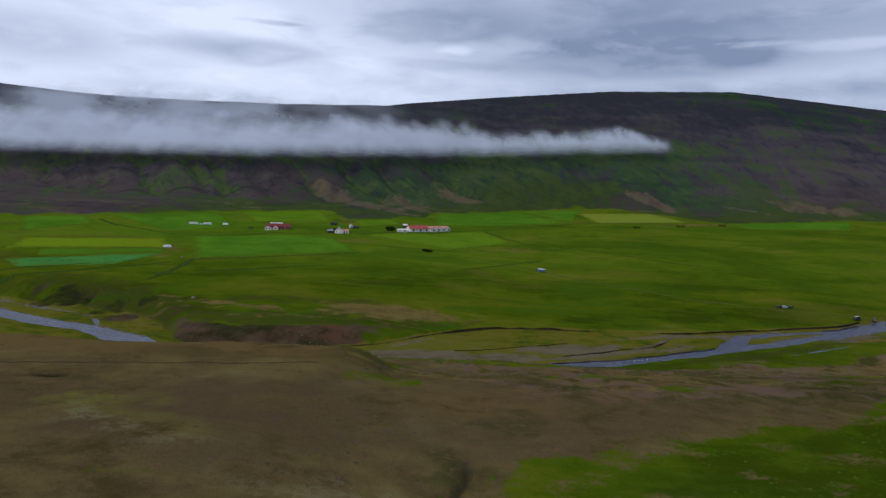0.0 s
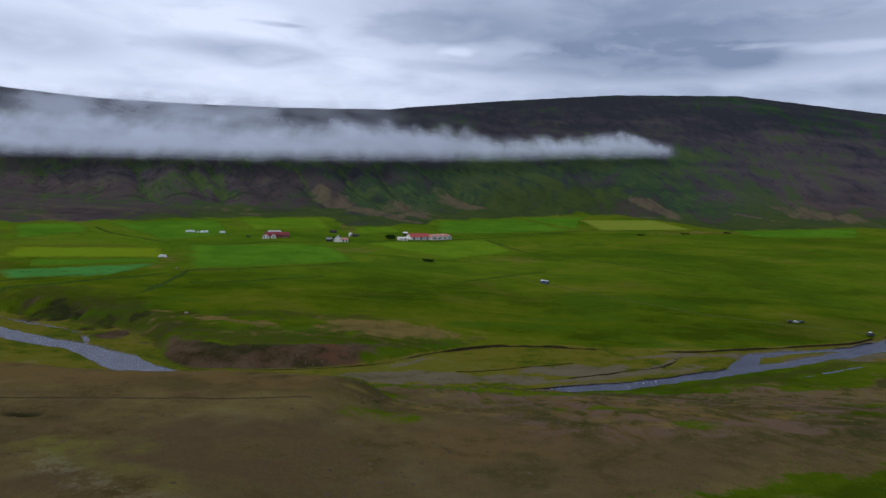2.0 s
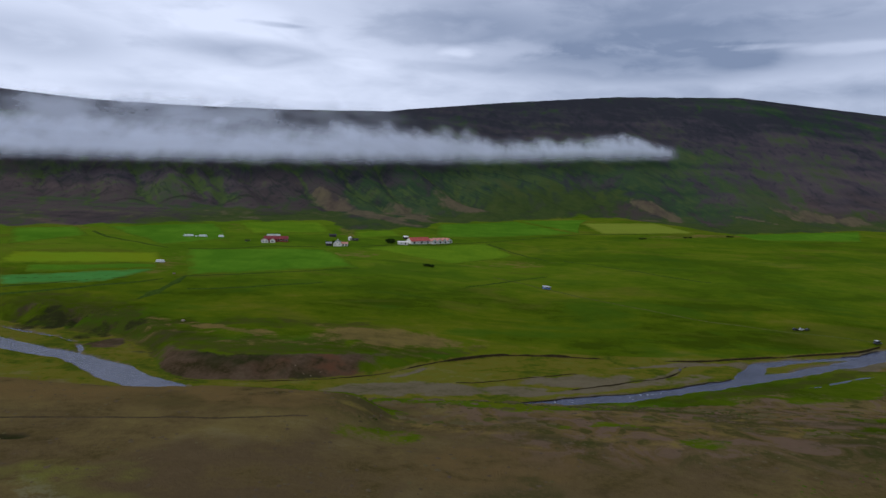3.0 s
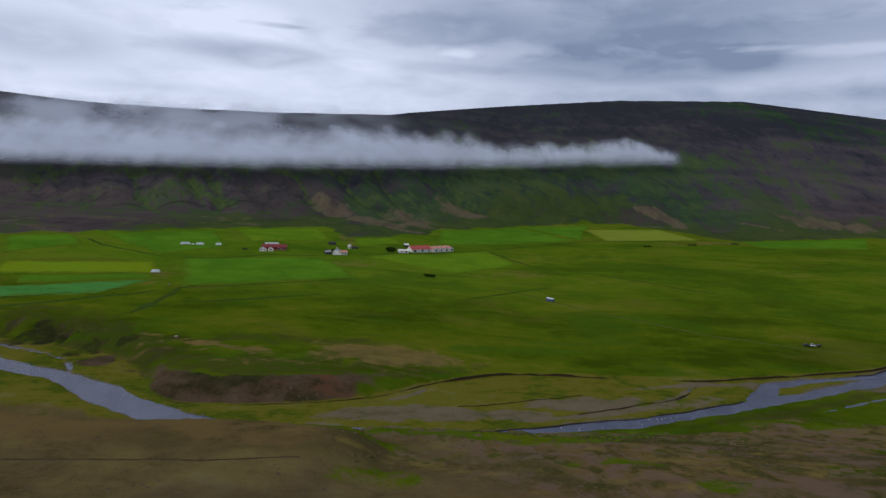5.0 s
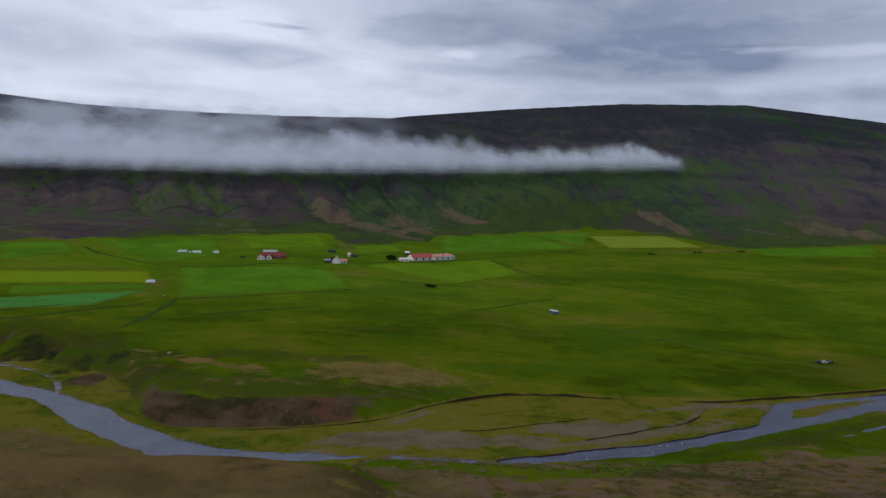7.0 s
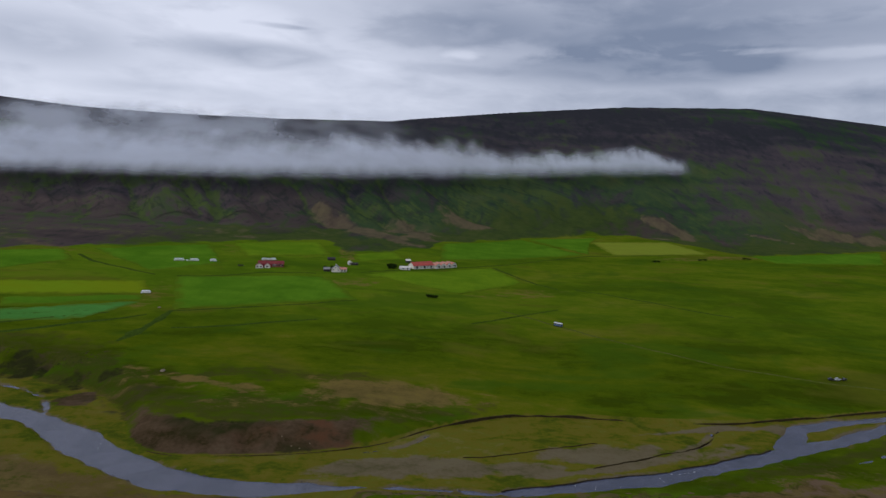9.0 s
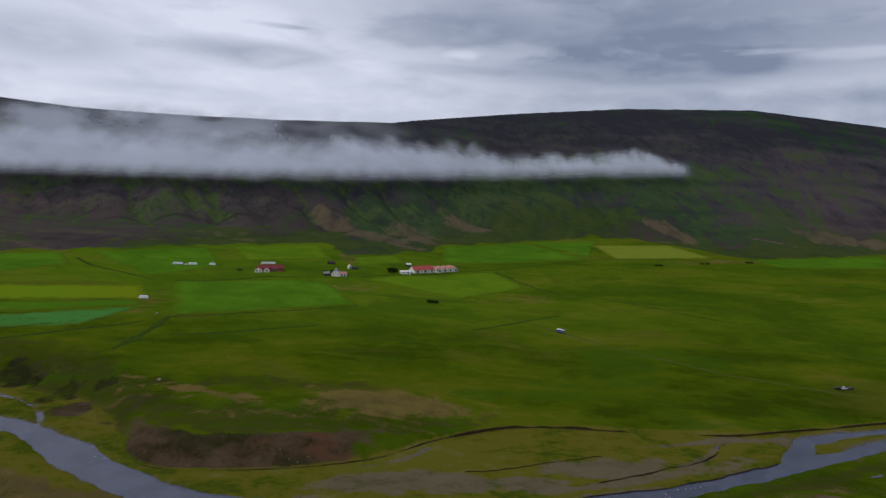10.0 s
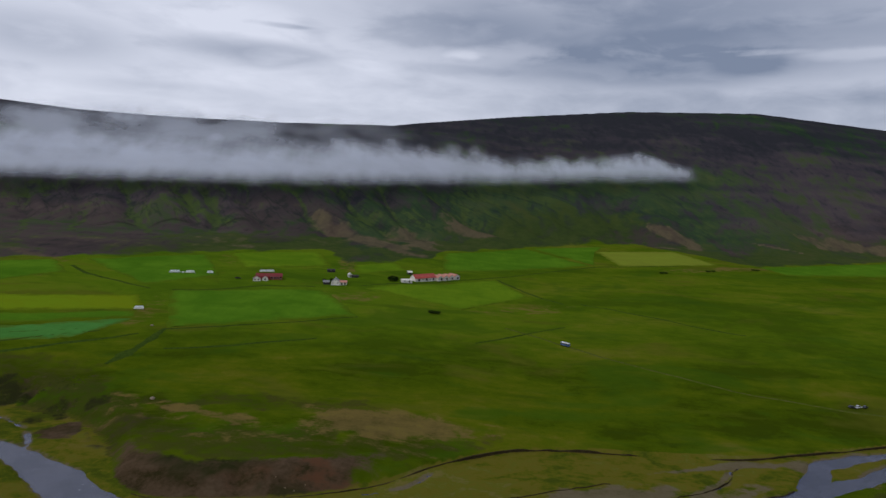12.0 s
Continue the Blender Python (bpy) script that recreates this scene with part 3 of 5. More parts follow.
    masks["ling"] = np.maximum.reduce([0.45 * blob(x, y, 95, 226, 95, 30, 14, 0.6, 20), 0.6 * blob(x, y, 40, 178, 62, 24, 22, 0.5, 22), 0.9 * blob(x, y, -50, 160, 42, 26, 5, 0.5, 20), 0.8 * blob(x, y, -120, 160, 26, 14, 0, 0.6, 16), 0.7 * blob(x, y, 40, 200, 40, 16, 20, 0.7, 16), 0.6 * blob(x, y, -140, 120, 40, 12, 0, 0.6, 16)])
    masks["rust"] = np.maximum.reduce([0.95 * smooth(y, 204, 222) * smooth(-x, 24, 40) * near, 0.65 * smooth(y, 212, 225) * smooth(x, 0, 25) * near, 0.6 * blob(x, y, 20, 190, 40, 10, 15, 0.8, 14)])
    masks["lichen"] = np.maximum(0.5 * blob(x, y, -72, 142, 22, 4, -28, 0.8, 8), 0.35 * blob(x, y, -20, 118, 30, 6, 10, 0.8, 8))
    # shrub patches; the second also paints the shaded end of the hump
    masks["shrub_and_shade"] = np.maximum.reduce([0.42 * smooth(x, -120, -80) * smooth(-x, 30, 38) * smooth(y, 207, 213) * smooth(228 - y, 0, 8) * smooth(fbm(x / 18, y / 9, 3), -0.4, 0.3), 0.6 * smooth(x, -44, -34) * smooth(-x, 4, 20) * smooth(y, 205, 218) * smooth(250 - y, 0, 8), 0.8 * smooth(y, 258, 268) * smooth(x, -45, -25) * smooth(120 - x, 0, 60) * (z > 2), 0.7 * blob(x, y, 40, 212, 9, 4, 0, 0.8, 6), 0.95 * blob(x, y, 110, 247, 12, 18, -10, 0.5, 10), 0.8 * blob(x, y, 175, 262, 50, 8, 14, 0.6, 12), 0.7 * blob(x, y, 26, 232, 8, 14, 0, 0.7, 8), 0.7 * blob(x, y, 152, 238, 36, 14, 25, 0.7, 12), 0.65 * blob(x, y, 142, 210, 30, 9, 25, 0.8, 10), 0.6 * blob(x, y, 20, 172, 8, 10, 0, 0.8, 6), 0.7 * blob(x, y, 5, 138, 7, 12, 0, 0.8, 6)])
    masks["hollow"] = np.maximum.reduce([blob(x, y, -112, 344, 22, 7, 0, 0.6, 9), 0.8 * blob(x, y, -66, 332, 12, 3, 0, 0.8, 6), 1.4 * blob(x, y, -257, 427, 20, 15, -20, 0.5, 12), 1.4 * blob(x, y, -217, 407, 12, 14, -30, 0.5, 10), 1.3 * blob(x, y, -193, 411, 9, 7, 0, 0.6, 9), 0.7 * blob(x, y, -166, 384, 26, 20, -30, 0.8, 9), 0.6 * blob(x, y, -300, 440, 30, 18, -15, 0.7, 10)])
    masks["red_earth"] = np.maximum(0.9 * blob(x, y, -55, 342, 14, 9, 0, 0.6, 9), 0.6 * blob(x, y, -88, 336, 10, 6, 0, 0.6, 9))
    # shade in the pit and trench, painted along their carved shape
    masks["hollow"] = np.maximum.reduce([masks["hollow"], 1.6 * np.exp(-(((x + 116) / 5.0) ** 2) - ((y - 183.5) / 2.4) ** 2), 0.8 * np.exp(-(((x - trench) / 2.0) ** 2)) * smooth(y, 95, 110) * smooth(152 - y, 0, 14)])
    this_side = smooth(x, 40, 70) * (y < np.interp(x, [c[0] for c in MAIN], [c[1] for c in MAIN]))
    masks["plain"] = (1 - 0.85 * this_side) * np.where((z < 2.2) & (y > 255) & (y < yb + 4), 1.0, 0.0)
    for b in (0.38 * blob(x, y, 50, 214, 22, 9, 15, 0.9, 10), 0.38 * blob(x, y, 118, 236, 60, 15, 10, 0.9, 12), 0.38 * blob(x, y, 195, 266, 70, 18, 12, 0.9, 12), 0.38 * blob(x, y, 95, 262, 42, 10, 10, 0.9, 10), 0.3 * blob(x, y, 10, 222, 40, 8, 0, 0.8, 12), 0.8 * blob(x, y, 250, 330, 50, 10, 20, 0.8, 12), blob(x, y, 270, 392, 20, 5, 20, 0.5)):
        bare = np.maximum(bare, b)
    for b in (0.40 * blob(x, y, -244, 575, 9, 40, 8, 0.5, 14), 0.45 * blob(x, y, -250, 770, 14, 34, 25, 0.6, 14), 0.40 * blob(x, y, -100, 650, 34, 22, 25, 0.6, 16), 0.45 * blob(x, y, -118, 786, 16, 34, 20, 0.6, 14), 0.30 * blob(x, y, 70, 660, 60, 18, 20, 0.7, 16), 0.5 * blob(x, y, -408, 690, 18, 40, 20, 0.6, 14), 0.4 * blob(x, y, 350, 905, 90, 12, 18, 0.6, 16), 0.28 * blob(x, y, -105, 371, 85, 8, 3, 0.9, 10), 0.4 * blob(x, y, -172, 402, 42, 12, -18, 0.9, 10), 0.25 * blob(x, y, -40, 378, 60, 7, 12, 0.9, 10)):
        bare = np.maximum(bare, b)
    masks["bare"] = bare
    plain = (z < 2.2) & (y > 255) & (y < yb + 4)
    gravel = np.where(plain, smooth(2.6 - e, 0, 2.0) * smooth(fbm(x / 30, y / 30, 3), -0.5, 0.2) * (1 - this_side), 0.0)
    for b in (blob(x, y, 76, 346, 32, 9, 12, 0.6, 16), blob(x, y, 0, 322, 46, 9, 4, 0.6, 16), blob(x, y, 262, 396, 26, 6, 24, 0.6, 12), blob(x, y, 177, 387, 9, 7, 20), 0.6 * blob(x, y, 128, 352, 30, 5, 28, 0.6, 12)):
        gravel = np.maximum(gravel, b * (z < 3))
    for strand in ([(137, 376, 0.4), (125, 361, 1.8), (107, 345, 3.0), (83, 332, 3.2), (64, 325.5, 2.6), (45, 320.5, 1.4)], [(92, 369.5, 0.6), (113, 375, 1.6), (132, 380.5, 1.8), (147, 386, 2.2), (172, 388, 3.0)]):
        gravel = np.maximum(gravel, 0.9 * smooth(channel(strand, x, y) + 1.4 * fbm(x / 8, y / 8, 3), 1.4, -0.8))
    masks["gravel"] = gravel * (z < 3)
    masks["olive"] = np.maximum(np.where(plain, 0.3, 0.0), 0.8 * smooth(fbm(x / 160, y / 90, 3), 0.05, 0.5) * (y > yb) * smooth(x, -50, 100))
    lowland = np.where(near & (x > 0), (0.95 + 0.7 * smooth(fbm(x / 30, y / 18, 4), -0.2, 0.3)) * smooth(edge - y, 2, 22), 0.0)
    wet = smooth(fbm(x / 110 + 4, y / 45, 4), 0.0, 0.5) * (y > yb)
    for b in (blob(x, y, -90, 480, 60, 16, 6), 0.9 * blob(x, y, -60, 560, 70, 14, 0), 1.15 * blob(x, y, -85, 372, 95, 26, 2, 0.4, 18), 1.5 * blob(x, y, -215, 408, 80, 32, -18, 0.7, 14), blob(x, y, -225, 440, 50, 14, -10), blob(x, y, 190, 520, 90, 14, 4), blob(x, y, 60, 430, 50, 12, 5)):
        wet = np.maximum(wet, b)
    sward = blob(x, y, 80, 288, 15, 26, -35, 0.4, 14)
    masks["lush"] = np.maximum(smooth(y, 450, 640) * (0.6 + 0.6 * smooth(-x, -200, 150)), sward)
    masks["rough_heath"] = np.where(near | (this_side > 0.5), smooth(x + 0.4 * (y - 210), -10, 40) * smooth(y, 178, 212), 0.0)
    margin = this_side * (y > 285) * (z < 9)
    masks["heath"] = np.maximum(masks["heath"], 0.3 * margin * smooth(fbm(x / 22 + 6, y / 9, 4), 0.0, 0.4))
    masks["rough_heath"] = np.maximum(masks["rough_heath"], margin)
    masks["wet"] = np.maximum.reduce([wet, lowland, 0.8 * margin, np.where(near, 1.1 * smooth(x, 50, 90) * smooth(y, 205, 225) * smooth(fbm(x / 24, y / 12 + 5, 3), -0.5, 0.2), 0.0)])
    masks["wet"] = masks["wet"] * (1 - sward)
    cover = np.interp(x, [-2500, -800, -470, -386, -278, -164, -120, -70, -30, -12, 108, 230, 290, 345, 400, 430, 660, 1200, 2500], [780, 700, 708, 738, 797, 858, 800, 822, 855, 915, 1003, 1068, 1075, 1035, 945, 940, 1025, 1080, 1110])
    masks["hill"] = smooth(y - cover + 14 * fbm(x / 25, y / 25, 4), -6, 22)
    u = lean_of(x, y, foot)
    rill = np.abs(fbm(u / 58 + 0.3 * fbm(x / 90, y / 60, 3), y / 190, 4))
    lines = gullies_at(x, y, 0.34)
    masks["gully"] = 0.75 * smooth(rill, 0.20, 0.03) * smooth(s, 0.0, 0.12) * smooth(s, 0.85, 0.5) * np.interp(x, [-800, -300, 200, 420], [1.0, 1.05, 0.85, 0.2])
    masks["gully"] = np.maximum(masks["gully"], np.clip(lines / 7.0, 0, 1.1))
    masks["apron"] = smooth(y - cover, 230, 30) * np.interp(x, [-600, -430, -260, -170, -110, -30, 40, 250, 330, 400, 700], [0.3, 0.45, 0.95, 0.9, 0.75, 0.8, 0.95, 0.95, 0.75, 0.95, 0.65])
    # arcs of painted shade for small scarps that the land's shape lacks
    scarp = np.zeros_like(x)
    for ax, ay, bx, by, cx, cy in ((-474, 900, -460, 923, -432, 926), (-408, 931, -388, 952, -362, 953), (-330, 962, -312, 975, -290, 972)):
        arc = np.interp(x, [ax, bx, cx], [ay, by, cy])
        scarp = np.maximum(scarp, np.exp(-(((y - arc) / 3.2) ** 2)) * smooth(x, ax - 6, ax + 6) * smooth(cx + 6 - x, 0, 12))
    masks["scarp"] = scarp
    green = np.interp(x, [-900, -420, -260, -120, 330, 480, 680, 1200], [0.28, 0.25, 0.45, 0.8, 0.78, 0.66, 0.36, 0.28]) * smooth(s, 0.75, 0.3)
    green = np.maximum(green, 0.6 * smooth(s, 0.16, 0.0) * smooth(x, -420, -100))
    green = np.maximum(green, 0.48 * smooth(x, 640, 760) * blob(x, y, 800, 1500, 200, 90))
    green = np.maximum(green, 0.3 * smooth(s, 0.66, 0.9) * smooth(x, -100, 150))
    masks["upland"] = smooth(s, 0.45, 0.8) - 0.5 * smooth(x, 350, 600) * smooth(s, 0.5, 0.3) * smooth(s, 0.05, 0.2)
    masks["across"] = u * 0.028
    masks["runnels"] = smooth(s, 0.02, 0.12) * smooth(s, 0.8, 0.5) * np.interp(x, [-800, 250, 480, 700], [1.0, 1.0, 0.45, 0.2])
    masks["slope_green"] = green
    masks["low_slope"] = (0.7 + 0.2 * smooth(x, -300, 0)) * smooth(s + 0.12 * fbm(x / 70, y / 40, 3), 0.38, 0.05)
    scree = np.zeros_like(x)
    for b in (blob(x, y, -128, 955, 108, 25, -42, 0.5), blob(x, y, -56, 978, 56, 32, -50, 0.6), blob(x, y, 28, 1062, 56, 26, -30, 0.6), 1.3 * blob(x, y, -207, 1026, 5, 9, 0, 0.4, 8), 0.35 * blob(x, y, -330, 850, 240, 30, 20, 0.7), blob(x, y, 360, 1105, 56, 24, -50, 0.5), 1.2 * blob(x, y, 512, 1085, 34, 4, -27, 0.4, 12), blob(x, y, 650, 1112, 90, 18, -16, 0.7), 0.9 * blob(x, y, -440, 737, 45, 9, -22, 0.5), 0.7 * blob(x, y, 330, 1064, 30, 5, -10, 0.5, 12)):
        scree = np.maximum(scree, b)
    masks["scree"] = scree
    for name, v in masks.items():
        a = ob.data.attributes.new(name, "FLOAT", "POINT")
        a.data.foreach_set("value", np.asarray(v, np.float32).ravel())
    return tagged(ob, "green valley with brown heath, gravel river plain and a gullied hillside", "ground", kind="structure")


build_ground()


# ---- river ----
def water_material():
    m, nt = material("river_water")
    p = place_of(nt)
    rip = noise_at(nt, scaled(nt, p, 0.9, 1.6, 1), 1.0, 4, 0.6)
    foam = noise_at(nt, scaled(nt, p, 0.35, 0.8, 1), 1.0, 5, 0.7)
    col = mixc(nt, step(nt, noise_at(nt, p, 0.06, 3), 0.4, 0.6), rgb(0.034, 0.041, 0.070), rgb(0.052, 0.058, 0.092))
    col = mixc(nt, step(nt, foam, 0.70, 0.80), col, rgb(0.5, 0.52, 0.55))
    finish(nt, col, 0.2, bump(nt, rip, 0.5, 0.3), spec=0.42)
    return m


WATER = water_material()


def ribbon(line, extra, z, gap=3.0):
    """A sheet along a line of x, y and half width, at a height."""
    pts = np.array(line, float)
    d = np.r_[0, np.cumsum(np.hypot(*np.diff(pts[:, :2], axis=0).T))]
    t = np.linspace(0, d[-1], max(3, int(d[-1] / gap)))
    x, y, w = (np.interp(t, d, pts[:, k]) for k in range(3))
    for _ in range(3):
        x[1:-1], y[1:-1] = (x[:-2] + 2 * x[1:-1] + x[2:]) / 4, (y[:-2] + 2 * y[1:-1] + y[2:]) / 4
    tx, ty = np.gradient(x), np.gradient(y)
    n = np.hypot(tx, ty)
    nx, ny = -ty / n, tx / n
    cols = np.linspace(-1, 1, 5)
    px = x[:, None] + nx[:, None] * cols * (w + extra)[:, None]
    py = y[:, None] + ny[:, None] * cols * (w + extra)[:, None]
    return px, py, np.full_like(px, 0.0) + z


for k, line in enumerate(CHANNELS):
    px, py, pz = ribbon(line, 3.0, -0.10 + 0.006 * k)
    ob = from_arrays("river" if k == 0 else "river_branch", np.stack([px, py, pz], -1).reshape(-1, 3), quads(5, px.shape[0]), WATER)
    tagged(ob, "shallow grey-blue river with small riffles between gravel bars" if k == 0 else "narrow shallow side channel of the grey river", "water", kind="structure")


# ---- hay fields ----
def field_material(name, a, b, stripe):
    m, nt = material(name)
    p = place_of(nt)
    col = mixc(nt, step(nt, noise_at(nt, scaled(nt, p, 0.02, 0.03, 0.01), 1.0, 5, 0.6, distort=0.6), 0.3, 0.7), rgb(*(c * 0.82 for c in a)), rgb(*b))
    rows = noise_at(nt, scaled(nt, p, 0.3, 0.02, 0.02, stripe), 1.0, 2)
    col = mixc(nt, op(nt, "MULTIPLY", step(nt, rows, 0.45, 0.6), 0.16), col, rgb(a[0] * 0.75, a[1] * 0.8, a[2]))
    fine = noise_at(nt, p, 0.5, 4, 0.6)
    patchy = noise_at(nt, scaled(nt, p, 0.06, 0.09, 0.0), 1.0, 4, 0.6)
    rim_of = step(nt, op(nt, "ADD", attr(nt, "inside"), op(nt, "MULTIPLY", op(nt, "SUBTRACT", patchy, 0.5), 22.0)), 9.0, 0.0)
    col = mixc(nt, op(nt, "MULTIPLY", rim_of, 0.75), col, rgb(0.070, 0.098, 0.007))
    col = mixc(nt, op(nt, "MULTIPLY", step(nt, patchy, 0.52, 0.68), 0.35), col, rgb(a[0] * 0.7, a[1] * 0.72, a[2] * 0.8))
    col = mixc(nt, op(nt, "MULTIPLY", step(nt, fine, 0.5, 0.75), 0.3), col, rgb(b[0] * 1.2, b[1] * 1.1, b[2] * 1.2))
    finish(nt, col, 1.0, bump(nt, fine, 0.3, 0.3), spec=0.0)
    return m


LUSH = field_material("lush_hay_grass", (0.0614, 0.1555, 0.0092), (0.0839, 0.1800, 0.0113), 0.3)
MOWN = field_material("mown_hay_grass", (0.090, 0.178, 0.009), (0.114, 0.192, 0.010), 1.2)
TEAL = field_material("blue_green_crop", (0.058, 0.195, 0.034), (0.074, 0.225, 0.048), 1.4)
OCHRE = field_material("ripe_yellow_grass", (0.170, 0.220, 0.0090), (0.130, 0.205, 0.0090), 1.3)
STUBBLE = field_material("pale_cut_meadow", (0.190, 0.225, 0.026), (0.168, 0.215, 0.022), 0.8)


def field(corners, mat, label, n=61):
    """A cropped field between four corners, on the land."""
    (ax, ay), (bx, by), (cx, cy), (ex, ey) = corners
    u, v = np.meshgrid(np.linspace(0, 1, n), np.linspace(0, 1, n))
    x = (1 - v) * ((1 - u) * ax + u * bx) + v * ((1 - u) * ex + u * cx)
    y = (1 - v) * ((1 - u) * ay + u * by) + v * ((1 - u) * ey + u * cy)
    rim = np.minimum.reduce([u, 1 - u, v, 1 - v]) < 1e-6
    x = x + np.where(rim, 1.6 * fbm(x / 11, y / 11, 3), 0)
    y = y + np.where(rim, 2.6 * fbm(x / 13 + 8, y / 13, 3), 0)
    across, along = math.hypot(bx - ax, by - ay), math.hypot(ex - ax, ey - ay)
    inside = np.minimum(np.minimum(u, 1 - u) * across, np.minimum(v, 1 - v) * along)
    z = land(x, y) + np.clip(0.2 * (inside + 2.0 * fbm(x / 9, y / 9, 3)) - 0.2, -0.4, 0.36)
    ob = from_arrays("hay_field", np.stack([x, y, z], -1).reshape(-1, 3), quads(n, n), mat)
    ob.data.attributes.new("inside", "FLOAT", "POINT").data.foreach_set("value", inside.astype(np.float32).ravel())
    return tagged(ob, label, "field", kind="structure")


field([(-395, 591), (-271, 617), (-250, 578), (-380, 545)], OCHRE, "yellow-green field of ripening grass beside the ditch")
field([(-356, 508), (-245, 559), (-266, 504), (-330, 484)], TEAL, "blue-green field of young crop beside the ditch")
field([(-352, 545), (-253, 575), (-248, 561), (-338, 520)], LUSH, "narrow strip of lush grass between two crops")
field([(-386, 732), (-278, 790), (-232, 700), (-283, 647)], LUSH, "lush green hay field below the hill")
field([(-261, 806), (-164, 850), (-134, 775), (-221, 736)], MOWN, "bright mown hay field behind the red farm")
field([(-253, 634), (-124, 674), (-77, 594), (-213, 537)], LUSH, "lush green hay field in front of the red farm")
field([(-89, 688), (50, 777), (78, 714), (10, 641)], MOWN, "bright green hay field in front of the long barn")
field([(-113, 792), (-67, 818), (-48, 782), (-105, 745)], MOWN, "small green hay field behind the white house")
field([(-12, 912), (106, 998), (182, 888), (-13, 795)], LUSH, "large green hay field behind the long barn")
field([(112, 1000), (232, 1045), (206, 996), (185, 892)], LUSH, "green hay field at the foot of the hill")
field([(208, 1000), (334, 1034), (366, 939), (217, 893)], STUBBLE, "pale freshly cut hay field")
field([(-470, 700), (-410, 722), (-372, 678), (-420, 620)], LUSH, "lush green hay field at the foot of the hill")
field([(416, 940), (660, 1029), (590, 916), (433, 890)], LUSH, "green hay field at the foot of the hill")


# ---- low cloud along the hill ----
# The fog's line along the hill, its under side and its top.
FOG_X = [-1300, -691, -543, -366, -190, -5, 207, 429, 560]
FOG_Y = [880, 998, 1044, 1054, 1081, 1163, 1237, 1269, 1285]
FOG_LOW = [113, 124, 127, 130, 136, 144, 158, 172, 177]
TOP_X = [-1300, -717, -560, -385, -290, -106, -7, 64, 145, 204, 270, 335, 370, 440, 560]
TOP_Z = [205, 210, 211, 216, 214, 212, 203, 197, 189, 194, 200, 211, 202, 184, 178]


def fog_material():
    m, nt = material("low_cloud")
    p = place_of(nt)
    px = nd(nt, "ShaderNodeSeparateXYZ", {0: p}).outputs[0]
    puff = noise_at(nt, scaled(nt, p, 0.0085, 0.016, 0.013), 1.0, 4, 0.5)
    plume = noise_at(nt, scaled(nt, p, 0.036, 0.02, 0.014), 1.0, 3, 0.5)
    wild = attr(nt, "wild")
    h = op(nt, "ADD", attr(nt, "below_top"), op(nt, "ADD", op(nt, "MULTIPLY", op(nt, "SUBTRACT", puff, 0.5), op(nt, "ADD", 40.0, op(nt, "MULTIPLY", wild, 55.0))), op(nt, "MULTIPLY", op(nt, "SUBTRACT", plume, 0.5), 40.0)))
    fade = step(nt, op(nt, "DIVIDE", h, op(nt, "ADD", 26.0, op(nt, "MULTIPLY", wild, 40.0))), -0.30, 1.0)
    haze = op(nt, "MULTIPLY", op(nt, "MULTIPLY", step(nt, h, -70.0, 10.0), step(nt, puff, 0.30, 0.62)), op(nt, "MULTIPLY", wild, 0.60))
    under = step(nt, op(nt, "ADD", attr(nt, "above_low"), op(nt, "MULTIPLY", op(nt, "SUBTRACT", plume, 0.5), 14.0)), -11.0, 19.0)
    tip = step(nt, op(nt, "SUBTRACT", op(nt, "ADD", 448.0, op(nt, "MULTIPLY", op(nt, "SUBTRACT", plume, 0.5), 70.0)), px), -8.0, 48.0)
    tip = op(nt, "MULTIPLY", tip, step(nt, op(nt, "ADD", attr(nt, "below_top"), op(nt, "MULTIPLY", op(nt, "SUBTRACT", plume, 0.5), 20.0)), -36.0, -6.0))
    dens = op(nt, "MULTIPLY", op(nt, "MULTIPLY", op(nt, "MAXIMUM", fade, haze), under), tip)
    dens = op(nt, "MULTIPLY", dens, op(nt, "ADD", op(nt, "ADD", 0.53, op(nt, "MULTIPLY", wild, 0.15)), op(nt, "MULTIPLY", step(nt, puff, 0.3, 0.7), 0.18)))
    up = nd(nt, "ShaderNodeCombineXYZ", {0: 0.0, 1: -0.35, 2: 0.94}).outputs[0]
    lit = nd(nt, "ShaderNodeBsdfDiffuse", {"Color": rgb(0.82, 0.87, 0.97), "Normal": up}).outputs[0]
    soft = nd(nt, "ShaderNodeBsdfTranslucent", {"Color": rgb(0.82, 0.87, 0.97)}).outputs[0]
    body = nd(nt, "ShaderNodeMixShader", {0: 0.5, 1: lit, 2: soft}).outputs[0]
    air = nd(nt, "ShaderNodeBsdfTransparent").outputs[0]
    nd(nt, "ShaderNodeOutputMaterial", {0: nd(nt, "ShaderNodeMixShader", {0: dens, 1: air, 2: body}).outputs[0]})
    return m


FOG = fog_material()


